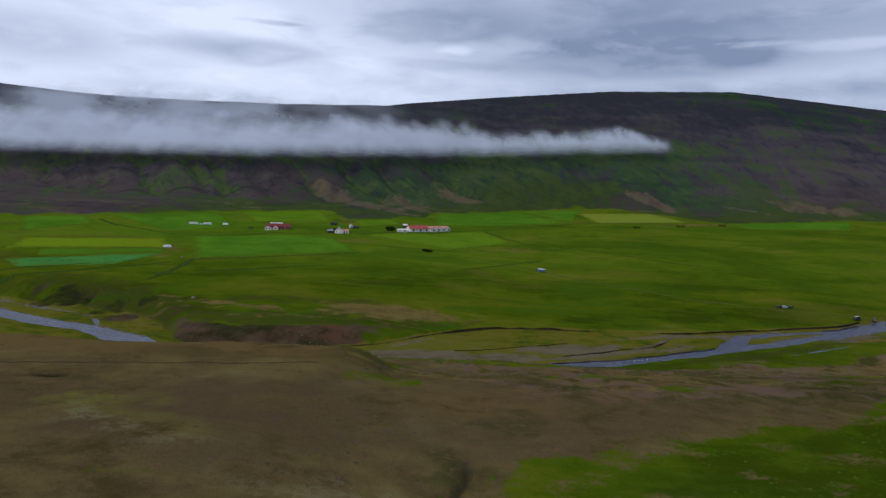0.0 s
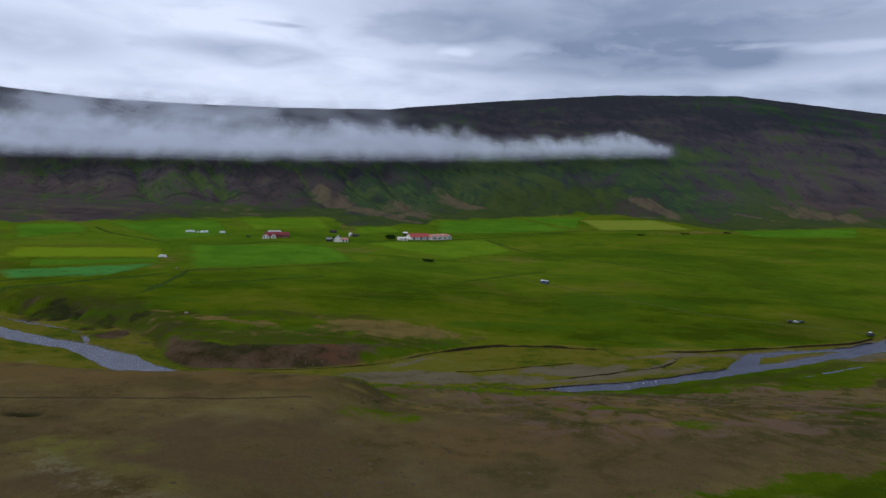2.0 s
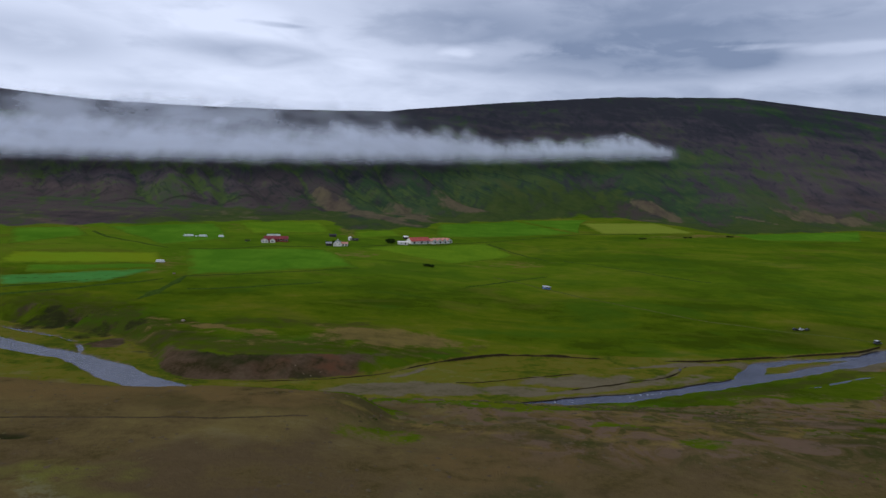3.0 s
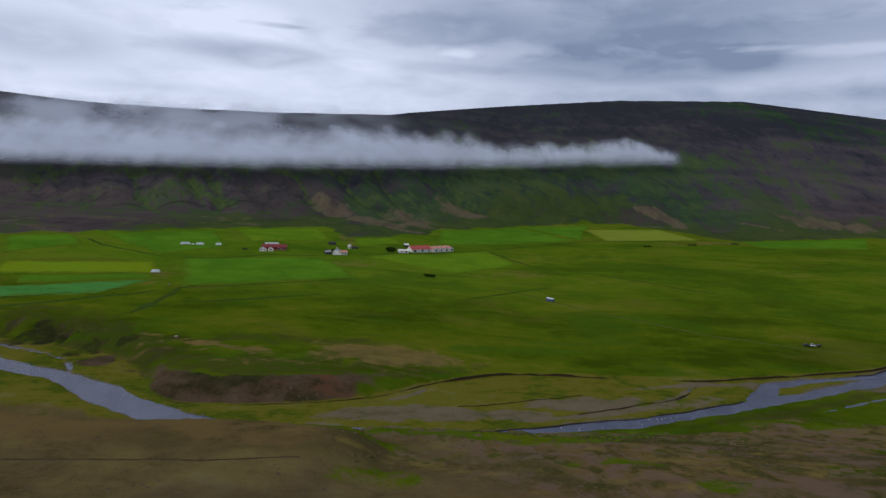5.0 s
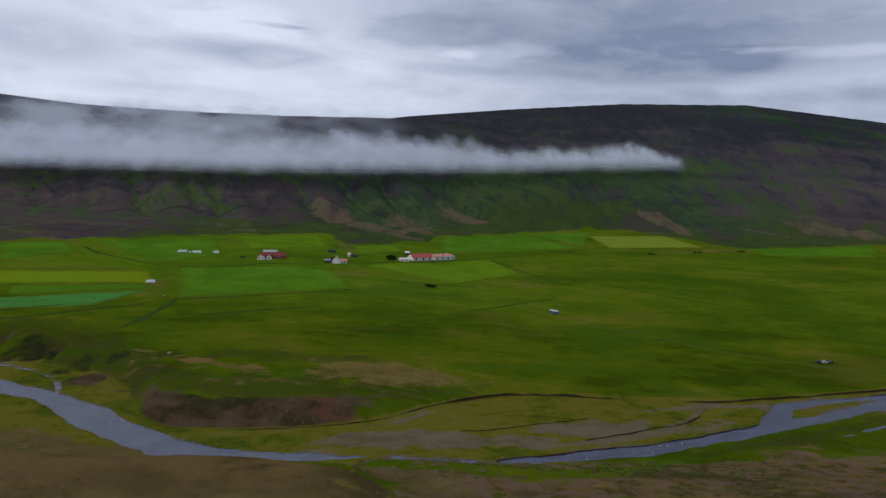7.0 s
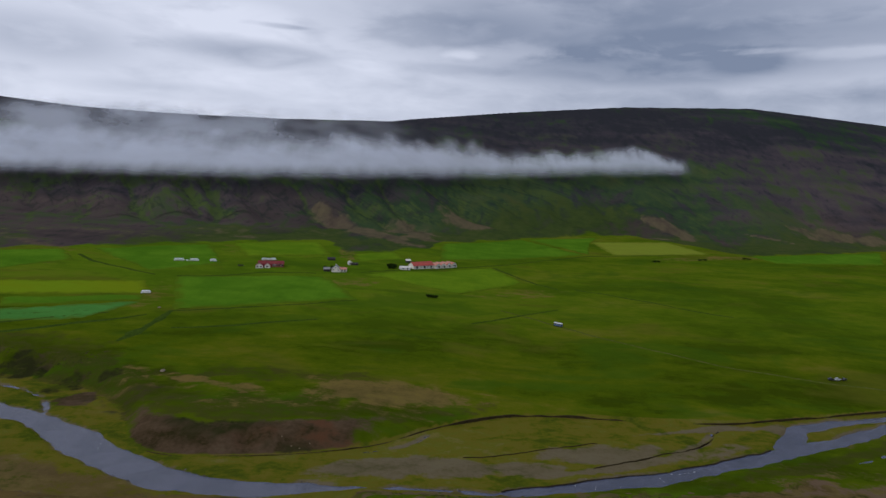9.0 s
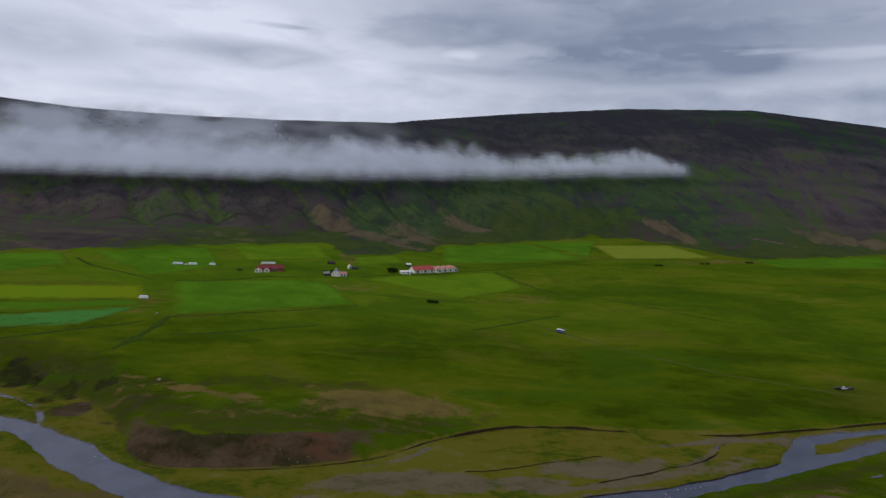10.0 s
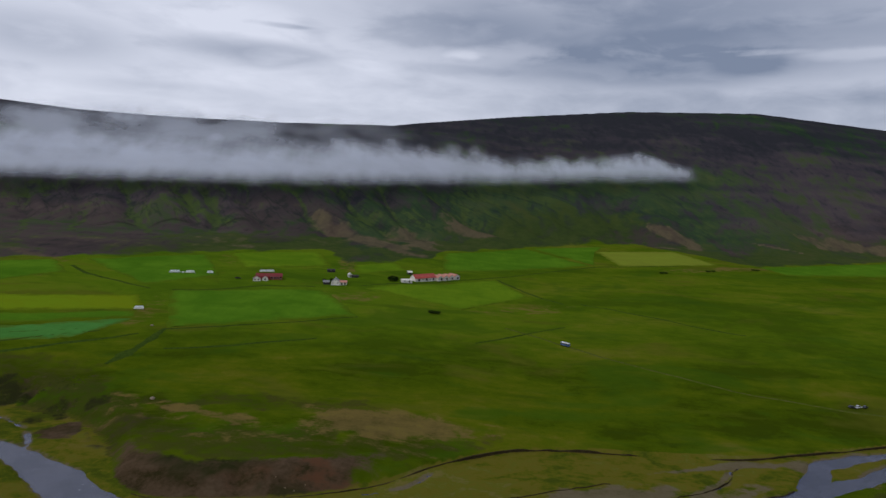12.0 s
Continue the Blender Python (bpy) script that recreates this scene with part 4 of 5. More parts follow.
def build_fog():
    """Two gently waving veils, one behind the other, in front of the hillside."""
    verts, faces, low_of, top_of, wild = [], [], [], [], []
    us, vs = np.linspace(-1300, 520, 140), np.linspace(0, 1, 22)
    for k in range(2):
        x, v = np.meshgrid(us, vs)
        low, top = np.interp(x, FOG_X, FOG_LOW), np.interp(x, TOP_X, TOP_Z)
        z = low - 18 + (top - low + 18 + np.interp(x, [-400, 100], [46, 34])) * v
        y = np.interp(x, FOG_X, FOG_Y) + (z - low) - 16 - 18 * k + 3 * fbm(x / 130 + k, z / 60, 2)
        verts.append(np.stack([x, y, z], -1).reshape(-1, 3))
        faces.append(quads(len(us), len(vs)) + k * x.size)
        low_of.append(z - low)
        top_of.append(top - z)
        wild.append(smooth(-x, -60, 420))
    ob = from_arrays("low_cloud", np.concatenate(verts), np.concatenate(faces), FOG)
    for name, v in (("above_low", low_of), ("below_top", top_of), ("wild", wild)):
        ob.data.attributes.new(name, "FLOAT", "POINT").data.foreach_set("value", np.concatenate(v).astype(np.float32).ravel())
    return tagged(ob, "long bank of white fog lying along the hillside", "fog bank", kind="stuff")


build_fog()


# ---- earth banks, ditches, tracks ----
def plain_material(name, a, b, scale=2.0, rough=0.85, spec=0.2, metallic=0.0, relief=0.2):
    """Two shades mixed by noise, with stains at a larger scale."""
    m, nt = material(name)
    p = nd(nt, "ShaderNodeTexCoord").outputs["Object"]
    n = noise_at(nt, p, scale, 4, 0.6)
    stain = noise_at(nt, p, scale * 0.15, 3, 0.5)
    col = mixc(nt, step(nt, n, 0.35, 0.65), rgb(*a), rgb(*b))
    col = mixc(nt, op(nt, "MULTIPLY", step(nt, stain, 0.5, 0.7), 0.3), col, rgb(a[0] * 0.6, a[1] * 0.6, a[2] * 0.6))
    finish(nt, col, rough, bump(nt, n, relief, 0.05), metallic, spec)
    return m


SOIL = plain_material("dark_peat_soil", (0.038, 0.030, 0.014), (0.060, 0.045, 0.022), 0.6, 1.0, 0.0)
SEDGE = plain_material("dark_sedge", (0.032, 0.058, 0.009), (0.046, 0.076, 0.010), 0.5, 1.0, 0.0)
WORN = plain_material("worn_peat_path", (0.045, 0.034, 0.020), (0.065, 0.048, 0.028), 0.5, 1.0, 0.0)
TRACK = plain_material("worn_gravel_track", (0.058, 0.080, 0.008), (0.086, 0.094, 0.022), 0.4, 1.0, 0.0)


def curtain(name, x, y, z0, z1, mat, label, category, back=0.5):
    """A steep earth bank along a line: its face from z0 to z1, and a lip that runs back into the turf."""
    tx, ty = np.gradient(x), np.gradient(y)
    n = np.hypot(tx, ty) + 1e-9
    nx, ny = -ty / n, tx / n
    flip = np.where(ny < 0, -1, 1)
    nx, ny = nx * flip, ny * flip
    rows = [(0.0, z0 - 0.4), (0.05, z0 + (z1 - z0) * 0.5), (-0.08, z1), (back, z1 + 0.02), (back + 0.4, z0 - 0.4)]
    v = np.stack([np.stack([x + nx * o, y + ny * o, z], -1) for o, z in rows], 0)
    ob = from_arrays(name, v.reshape(-1, 3), quads(len(x), len(rows)), mat, False)
    return tagged(ob, label, category, kind="structure")


bx = np.arange(-138, 300, 1.2)
by = curve_at(bx, BX, BY) + 0.3
bz = land(bx, by + 3.2)
ragged = smooth(fbm(bx / 24, bx * 0, 3), -0.9, 0.0)
curtain("earth_bank", bx, by, 0.5 + 0 * bx, 0.5 + (np.clip(bz, 1.2, 2.4) - 0.5) * (0.42 + 0.45 * ragged) * np.interp(bx, [-138, -130, -40, -20, 0, 60, 92, 100, 128, 142], [0.1, 0.45, 0.5, 0.6, 1.1, 1.3, 1, 0.05, 0.05, 1]), SOIL, "low undercut bank of dark peat below the meadow", "bank")


def shore_line(line, side, first, last):
    """The water's edge on one side of a channel, between two stretches of its length."""
    pts = np.array(line, float)
    d = np.r_[0, np.cumsum(np.hypot(*np.diff(pts[:, :2], axis=0).T))]
    t = np.arange(first * d[-1], last * d[-1], 1.4)
    x, y = np.interp(t, d, pts[:, 0]), np.interp(t, d, pts[:, 1])
    for _ in range(6):
        x[1:-1], y[1:-1] = (x[:-2] + 2 * x[1:-1] + x[2:]) / 4, (y[:-2] + 2 * y[1:-1] + y[2:]) / 4
    tx, ty = np.gradient(x), np.gradient(y)
    n = np.hypot(tx, ty)
    nx, ny = -ty / n * side, tx / n * side
    r = np.linspace(0, 16, 80)
    e = shore(x[:, None] + nx[:, None] * r, y[:, None] + ny[:, None] * r)
    k = np.argmax(e > 0.2, axis=1)
    ok = e[np.arange(len(x)), k] > 0.2
    rr = r[k]
    for _ in range(2):
        rr[1:-1] = (rr[:-2] + 2 * rr[1:-1] + rr[2:]) / 4
    return (x + nx * rr)[ok], (y + ny * rr)[ok]


for line, side, a, b in ((MAIN, 1, 0.508, 0.665), (LOOP, 1, 0.70, 0.98)):
    ex, ey = shore_line(line, side, a, b)
    tall = 0.02 + 0.20 * smooth(fbm(ex / 12, ey / 12, 3), -0.4, 0.3)
    jump = np.hypot(np.gradient(ex), np.gradient(ey)) > 2.2
    tall = np.where(jump, 0.0, tall)
    curtain("river_bank", ex, ey, -0.1 + 0 * ex, 0.1 + tall, SOIL, "low dark eroded edge of the river bank", "bank", 0.3)


lx = np.arange(8, 74, 1.4)
ly = np.interp(lx, [8, 25, 46, 60, 72], [333, 338, 347, 352, 356]) + 0.8 * fbm(lx / 9, lx * 0, 3)
curtain("river_bank", lx, ly, 0.3 + 0 * lx, land(lx, ly + 1.5) + 0.05 + 0.3 * smooth(fbm(lx / 14, lx * 0 + 4, 3), -0.4, 0.3), SOIL, "low dark scarp across the sedge flats", "bank", 0.3)


way_x, way_y = np.array([66, 80, 92, 104, 116, 124, 131, 135, 137, 139, 143.0]), np.array([329, 335, 341, 348, 354.4, 359.3, 363.8, 368.8, 372.8, 377.8, 381.8])
along = np.linspace(0, 10, 90)
ex, ey = np.interp(along, np.arange(11), way_x), np.interp(along, np.arange(11), way_y)
ey = ey + 0.7 * fbm(ex / 8, ey / 8, 3)
curtain("river_bank", ex, ey, 0.3 + 0 * ex, land(ex, ey + 1.5) + 0.1 + 0.3 * smooth(fbm(ex / 14, ey / 14, 3), -0.5, 0.3), SOIL, "low dark edge of an old river channel", "bank", 0.3)


def strip(name, line, mat, label, category, lift=0.12, tufts=0.0, gap=2.5, wide=1.0, uneven=0.0):
    px, py, _ = ribbon([(a, b, w * wide) for a, b, w in line], 0.0, 0.0, gap)
    mx, my = px.mean(1, keepdims=True), py.mean(1, keepdims=True)
    swell = 1.0 + uneven * fbm(mx / 16, my / 16, 3)
    px, py = mx + (px - mx) * swell + (0.35 + uneven) * fbm(px / 6, py / 6, 3), my + (py - my) * swell
    pz = land(px, py) + lift
    edge = np.array([0, 0.6, 1, 0.6, 0])
    pz = pz + tufts * edge * (0.5 + 0.9 * np.abs(fbm(px / 2.2, py / 2.2, 3))) + np.array([-0.5, 0, 0, 0, -0.5])
    return tagged(from_arrays(name, np.stack([px, py, pz], -1).reshape(-1, 3), quads(5, px.shape[0]), mat), label, category, kind="structure")


DITCHES = (
    [(-330, 452, 2.2), (-292, 474, 2.3), (-272, 488, 2.2), (-253, 502, 1.8), (-234, 514, 1.2), (-226, 522, 1.0)],
    [(-213, 536, 2.6), (-212, 512, 3.6), (-213, 489, 4.0), (-217, 462, 2.4)],
    [(-213, 534, 1.0), (-191, 542, 1.1), (-165, 552, 1.0), (-124, 566, 0.7), (-78, 590, 0.6)],
    [(-195, 495, 1.0), (-174, 500, 1.4), (-151, 510, 1.6), (-122, 523, 1.2), (-100, 534, 0.6)],
    [(-380, 700, 1.6), (-355, 677, 1.8), (-324, 660, 1.8), (-296, 646, 1.6), (-272, 636, 1.2)],
    [(-252, 636, 1.0), (-233, 640, 1.1), (-208, 652, 1.2), (-177, 669, 1.0), (-133, 684, 0.9)],
    [(50, 778, 1.0), (66, 748, 1.6), (91, 707, 1.4), (110, 686, 0.8)],
    [(127, 689, 0.8), (162, 672, 1.1), (196, 648, 1.2), (220, 630, 1.3), (254, 616, 0.8)],
    [(18, 552, 1.2), (41, 568, 1.3), (61, 586, 1.0), (97, 611, 0.5)],
    [(-90, 697, 0.8), (-41, 720, 0.8), (6, 758, 0.7), (65, 800, 0.8), (180, 882, 1.0), (300, 916, 1.0)],
    [(-344, 503, 0.6), (-318, 508, 0.9), (-292, 516, 1.0), (-272, 524, 0.4)],
    [(-340, 470, 0.9), (-310, 490, 1.5), (-285, 506, 1.6), (-255, 524, 0.9)],
)
for line in DITCHES:
    strip("drainage_ditch", line, SEDGE, "drainage ditch overgrown with dark tall sedge", "ditch", 0.1, 0.4, 2.0, 1.35, 0.4)
strip("gravel_road", [(45, 597, 1.2), (65, 583, 1.3), (88, 560, 1.4), (114, 536, 1.4), (141, 516, 1.4), (168, 496, 1.3), (189, 483, 1.4), (219, 474, 1.4), (249, 463, 1.5), (275, 460, 1.4), (300, 455, 1.3)], TRACK, "narrow worn gravel road across the meadow", "road", 0.25)
strip("footpath", [(-170, 193, 0.5), (-139, 195, 0.5), (-105, 199, 0.5), (-64, 201, 0.45), (-40, 206, 0.4)], WORN, "thin dark footpath worn into the heath", "path", 0.18, gap=1.5)


# ---- stuff that nobody could count: tussocks, shrubs, stones ----
def island_material(name, shades, rough=1.0):
    m, nt = material(name)
    r = nd(nt, "ShaderNodeNewGeometry").outputs["Random Per Island"]
    shade = nd(nt, "ShaderNodeValToRGB", {0: r})
    els = shade.color_ramp.elements
    els[0].color, els[1].color = rgb(*shades[0]), rgb(*shades[-1])
    for k, c in enumerate(shades[1:-1]):
        els.new((k + 1) / (len(shades) - 1)).color = rgb(*c)
    p = place_of(nt)
    n = noise_at(nt, p, 3.0, 3, 0.6)
    col = mixc(nt, op(nt, "MULTIPLY", step(nt, n, 0.4, 0.7), 0.3), shade.outputs[0], rgb(*(c * 0.7 for c in shades[0])))
    finish(nt, col, rough, bump(nt, n, 0.4, 0.1), spec=0.0)
    return m


def mounds(name, x, y, radius, tall, mat, label, category, sink=0.1, sides=6):
    """Many small ragged domes on the land, in one mesh."""
    rng = np.random.RandomState(len(name))
    n = len(x)
    z = land(x, y) - sink
    a = np.linspace(0, 2 * np.pi, sides, endpoint=False)
    ring = radius[:, None] * (0.75 + 0.5 * rng.rand(n, sides))
    low = np.stack([x[:, None] + ring * np.cos(a), y[:, None] + ring * np.sin(a), np.repeat(z[:, None], sides, 1)], -1)
    up = np.stack([x[:, None] + 0.6 * ring * np.cos(a + 0.3), y[:, None] + 0.6 * ring * np.sin(a + 0.3), z[:, None] + tall[:, None] * (0.6 + 0.4 * rng.rand(n, sides))], -1)
    tip = np.stack([x + 0.2 * radius * rng.randn(n), y + 0.2 * radius * rng.randn(n), z + tall * 1.1], -1)[:, None]
    v = np.concatenate([low, up, tip], 1).reshape(-1, 3)
    per = 2 * sides + 1
    f = []
    for k in range(sides):
        j = (k + 1) % sides
        f += [(k, j, sides + j), (k, sides + j, sides + k), (sides + k, sides + j, 2 * sides)]
    faces = (np.array(f)[None] + per * np.arange(n)[:, None, None]).reshape(-1, 3)
    return tagged(from_arrays(name, v, faces, mat, True), label, category, kind="stuff")


rng = np.random.RandomState(11)


def scatter(n, x0, x1, y0, y1):
    return rng.uniform(x0, x1, n), rng.uniform(y0, y1, n)


HEATHER = island_material("heather_tussock", ((0.076, 0.057, 0.030), (0.092, 0.067, 0.038), (0.092, 0.067, 0.044), (0.108, 0.084, 0.042), (0.094, 0.082, 0.030)))
x, y = scatter(5500, -230, 250, 104, 305)
z = land(x, y)
g = fbm(x / 18, y / 18, 3)
edge = np.interp(x, EDGE_X, EDGE_Y)
keep = (z > 2) & (g > rng.uniform(-0.9, 0.6, len(x))) & ((x < 3) | (y > edge + 1))
x, y = x[keep], y[keep]
mounds("heath_tussocks", x, y, rng.uniform(0.4, 1.2, len(x)), rng.uniform(0.10, 0.15, len(x)), HEATHER, "brown and purple heather tussocks on the near moor", "tussocks", sides=5)

GREENS = island_material("grass_tussock", ((0.040, 0.078, 0.006), (0.050, 0.090, 0.007), (0.066, 0.098, 0.008), (0.075, 0.095, 0.010)))
x, y = scatter(3500, 0, 240, 104, 270)
edge = np.interp(x, EDGE_X, EDGE_Y)
keep = (fbm(x / 14, y / 14, 3) > rng.uniform(-0.7, 0.5, len(x))) & (y < edge + 6)
x, y = x[keep], y[keep]
mounds("grass_tussocks", x, y, rng.uniform(0.3, 0.9, len(x)), rng.uniform(0.12, 0.26, len(x)), GREENS, "green grass tussocks in the damp hollow", "tussocks", sides=5)

WILLOW = island_material("low_willow_scrub", ((0.034, 0.046, 0.009), (0.044, 0.058, 0.010), (0.054, 0.054, 0.014), (0.066, 0.050, 0.024)))
MIXED = island_material("mixed_low_scrub", ((0.060, 0.064, 0.014), (0.074, 0.068, 0.020), (0.096, 0.074, 0.034), (0.112, 0.082, 0.044), (0.100, 0.080, 0.034)))
x, y = scatter(2200, -60, 330, 215, 345)
z = land(x, y)
keep = (z > 1.2) & (z < 21) & ((x > 0) | (y < 300)) & (fbm(x / 26, y / 11, 4) > rng.uniform(-0.2, 0.6, len(x)))
x, y = x[keep], y[keep]
mounds("willow_scrub", x, y, rng.uniform(1.2, 3.6, len(x)), rng.uniform(0.08, 0.18, len(x)), MIXED, "low dark willow scrub along the near river bank", "scrub", sides=7)
x, y = scatter(4500, -60, 130, 205, 300)
z = land(x, y)
drop = smooth(y, 262, 272) * smooth(x, -30, 0) + np.exp(-(((x + 30) / 7) ** 2) - ((y - 246) / 9) ** 2) + 0.55 * np.exp(-(((x + 27) / 7) ** 2) - ((y - 226) / 14) ** 2)
keep = (z > 1.5) & (drop > 0.2) & (fbm(x / 12, y / 9, 3) + 0.9 * drop > rng.uniform(0.5, 1.1, len(x)))
x, y = x[keep], y[keep]
mounds("face_scrub", x, y, rng.uniform(0.4, 1.1, len(x)), rng.uniform(0.15, 0.4, len(x)), WILLOW, "dark scrub on the steep edge of the near moor", "scrub", sides=7)
x, y = scatter(1100, -340, -205, 395, 446)
z = land(x, y)
keep = (z > 1.2) & (fbm(x / 16, y / 16, 3) > rng.uniform(0.0, 0.5, len(x)))
x, y = x[keep], y[keep]
mounds("bank_scrub", x, y, rng.uniform(0.3, 0.9, len(x)), rng.uniform(0.2, 0.5, len(x)), WILLOW, "dark scrub in the gullies of the far river bank", "scrub", sides=7)

STONE = island_material("river_stone", ((0.05, 0.045, 0.042), (0.10, 0.09, 0.08), (0.22, 0.21, 0.20)), 0.8)
x, y = scatter(16000, -240, 300, 285, 430)
e = shore(x, y)
keep = (e > -2.5) & (e < 1.2) & (fbm(x / 20, y / 20, 2) > rng.uniform(0.0, 0.9, len(x)))
x, y = x[keep], y[keep]
mounds("river_stones", x, y, rng.uniform(0.15, 0.55, len(x)), rng.uniform(0.2, 0.55, len(x)), STONE, "grey stones along the edges of the river", "stones", 0.05)

FOAM = island_material("white_water", ((0.34, 0.36, 0.40), (0.55, 0.57, 0.60)), 0.5)
fx = np.r_[rng.normal(-146, 7, 14), rng.normal(98, 12, 8), rng.normal(-14, 3, 5), rng.normal(60, 8, 6)]
fy = np.r_[rng.normal(333, 4, 14), 326 + (fx[14:22] - 98) * 0.46 + rng.normal(0, 1.4, 8), rng.normal(352, 3, 5), rng.normal(314, 1.5, 6)]
keep = shore(fx, fy) < -0.4
fx, fy = fx[keep], fy[keep]
n = len(fx)
ring = np.linspace(0, 2 * np.pi, 7, endpoint=False)
v = np.stack([fx[:, None] + rng.uniform(0.2, 0.6, (n, 1)) * np.cos(ring), fy[:, None] + rng.uniform(0.10, 0.28, (n, 1)) * np.sin(ring), np.full((n, 7), -0.03)], -1)
tip = np.stack([fx, fy, np.full(n, 0.08)], -1)[:, None]
f = np.array([(k, (k + 1) % 7, 7) for k in range(7)])
tagged(from_arrays("riffles", np.concatenate([v, tip], 1).reshape(-1, 3), (f[None] + 8 * np.arange(n)[:, None, None]).reshape(-1, 3), FOAM), "small white riffles on the river", "riffles", kind="stuff")


# ---- farm ----
WHITE = plain_material("white_painted_wall", (0.70, 0.66, 0.59), (0.79, 0.76, 0.70), 0.8, 0.8)
REDROOF = plain_material("red_corrugated_roof", (0.34, 0.040, 0.028), (0.45, 0.075, 0.050), 0.7, 0.55, 0.4)
PINKROOF = plain_material("faded_red_roof", (0.42, 0.16, 0.11), (0.52, 0.24, 0.18), 0.7, 0.6, 0.4)
MAROON = plain_material("maroon_sheet_roof", (0.15, 0.013, 0.016), (0.21, 0.024, 0.024), 0.7, 0.6, 0.3)
REDWALL = plain_material("dark_red_wall", (0.20, 0.022, 0.024), (0.27, 0.035, 0.034), 0.8, 0.7)
GREYROOF = plain_material("grey_sheet_roof", (0.16, 0.16, 0.16), (0.24, 0.24, 0.24), 0.7, 0.6, 0.4)
DARKWALL = plain_material("tarred_wood", (0.030, 0.028, 0.026), (0.050, 0.045, 0.040), 0.9, 0.8)
DOOR = plain_material("dark_door", (0.030, 0.026, 0.024), (0.045, 0.040, 0.036), 1.2, 0.6)
GLASS = plain_material("dark_glass", (0.015, 0.017, 0.020), (0.022, 0.024, 0.028), 1.0, 0.12, 0.6, relief=0.0)
FRAME = plain_material("white_frame", (0.70, 0.70, 0.68), (0.76, 0.76, 0.74), 2.0, 0.6)


def add_box(bm, x0, x1, y0, y1, z0, z1, bevel=0.0):
    v = [bm.verts.new((x, y, z)) for x in (x0, x1) for y in (y0, y1) for z in (z0, z1)]
    fs = [bm.faces.new([v[k] for k in q]) for q in ((0, 1, 3, 2), (4, 6, 7, 5), (0, 4, 5, 1), (2, 3, 7, 6), (0, 2, 6, 4), (1, 5, 7, 3))]
    if bevel:
        es = list({e for f in fs for e in f.edges})
        bmesh.ops.bevel(bm, geom=es, offset=bevel, segments=2, affect="EDGES", profile=0.5)
    return bm


def box_part(name, size, mat, parent, bevel=0.02, label=""):
    bm = add_box(bmesh.new(), *size, bevel)
    return part(name, bm, mat, parent, label)


def prism(bm, outline, x0, x1):
    """A solid with an outline in y and z, from x0 to x1."""
    a = [bm.verts.new((x0, y, z)) for y, z in outline]
    b = [bm.verts.new((x1, y, z)) for y, z in outline]
    bm.faces.new(a[::-1])
    bm.faces.new(b)
    for k in range(len(a)):
        j = (k + 1) % len(a)
        bm.faces.new((a[k], a[j], b[j], b[k]))
    bmesh.ops.recalc_face_normals(bm, faces=bm.faces)
    return bm


def set_down(ob, x, y, turn, dz=0.0):
    """Stands a thing on the land; turn in degrees."""
    ob.location = (x, y, on_land(x, y) + dz)
    ob.rotation_euler = (0, 0, radians(turn))
    return ob


def house(name, label, category, x, y, turn, long, wide, wall_h, roof_h, wall_mat, roof_mat, front=(), gable=(), chimney=False, group=""):
    """A gabled building, its ridge along its own x. front: openings of the wall that looks to -y; gable: of the wall that looks to +x:
    kind, middle, width, sill and height."""
    root = tagged(new(name), label, category, group)
    w, l = wide / 2, long / 2
    part("wall", prism(bmesh.new(), [(-w, -2.0), (w, -2.0), (w, wall_h), (0, wall_h + roof_h), (-w, wall_h)], -l, l), wall_mat, root)
    over, thick = 0.35, 0.14
    drop = roof_h * over / w
    for side in (-1, 1):
        out = [(0, wall_h + roof_h + 0.02), (side * (w + over), wall_h - drop + 0.02), (side * (w + over), wall_h - drop + 0.02 + thick), (0, wall_h + roof_h + 0.02 + thick)]
        part("roof_slope", prism(bmesh.new(), out, -l - over, l + over), roof_mat, root)
    part("ridge_cap", prism(bmesh.new(), [(-0.25, wall_h + roof_h + 0.06), (0.25, wall_h + roof_h + 0.06), (0, wall_h + roof_h + 0.30)], -l - over, l + over), roof_mat, root)
    for kind, mid, width, sill, high in front:
        opening(root, kind, mid, width, sill, high, lambda a, b, c, d, e, f: (a, b, -w - d, -w - c, e, f))
    for kind, mid, width, sill, high in gable:
        opening(root, kind, mid, width, sill, high, lambda a, b, c, d, e, f: (l + c, l + d, a, b, e, f))
    if chimney:
        box_part("chimney", (-0.4, 0.4, -0.4, 0.4, wall_h + roof_h * 0.6, wall_h + roof_h + 1.1), wall_mat, root)
    return set_down(root, x, y, turn)


def opening(root, kind, mid, width, sill, high, where):
    a, b = mid - width / 2, mid + width / 2
    if kind == "door":
        door = box_part("door", where(a, b, -0.05, 0.06, sill, sill + high), DOOR, root)
        box_part("door_frame", where(a - 0.12, b + 0.12, -0.05, 0.04, sill + high, sill + high + 0.14), FRAME, door, 0.01)
    else:
        win = box_part("window", where(a, b, -0.05, 0.05, sill, sill + high), FRAME, root, 0.01)
        box_part("pane", where(a + 0.12, b - 0.12, -0.02, 0.065, sill + 0.12, sill + high - 0.12), GLASS, win, 0.0)


# The long barn and the row of gabled sheds that runs on from it.
AX, AY = math.cos(radians(39)), math.sin(radians(39))
house("barn", "long white barn with a bright red roof", "barn", -31, 744, 39, 27, 10, 3.0, 3.6, WHITE, REDROOF, [("door", -9, 2.6, 0, 2.4), ("window", -4, 1.4, 1.0, 1.0), ("door", 1, 2.6, 0, 2.4), ("window", 5.5, 1.4, 1.0, 1.0), ("door", 10, 2.0, 0, 2.3)])
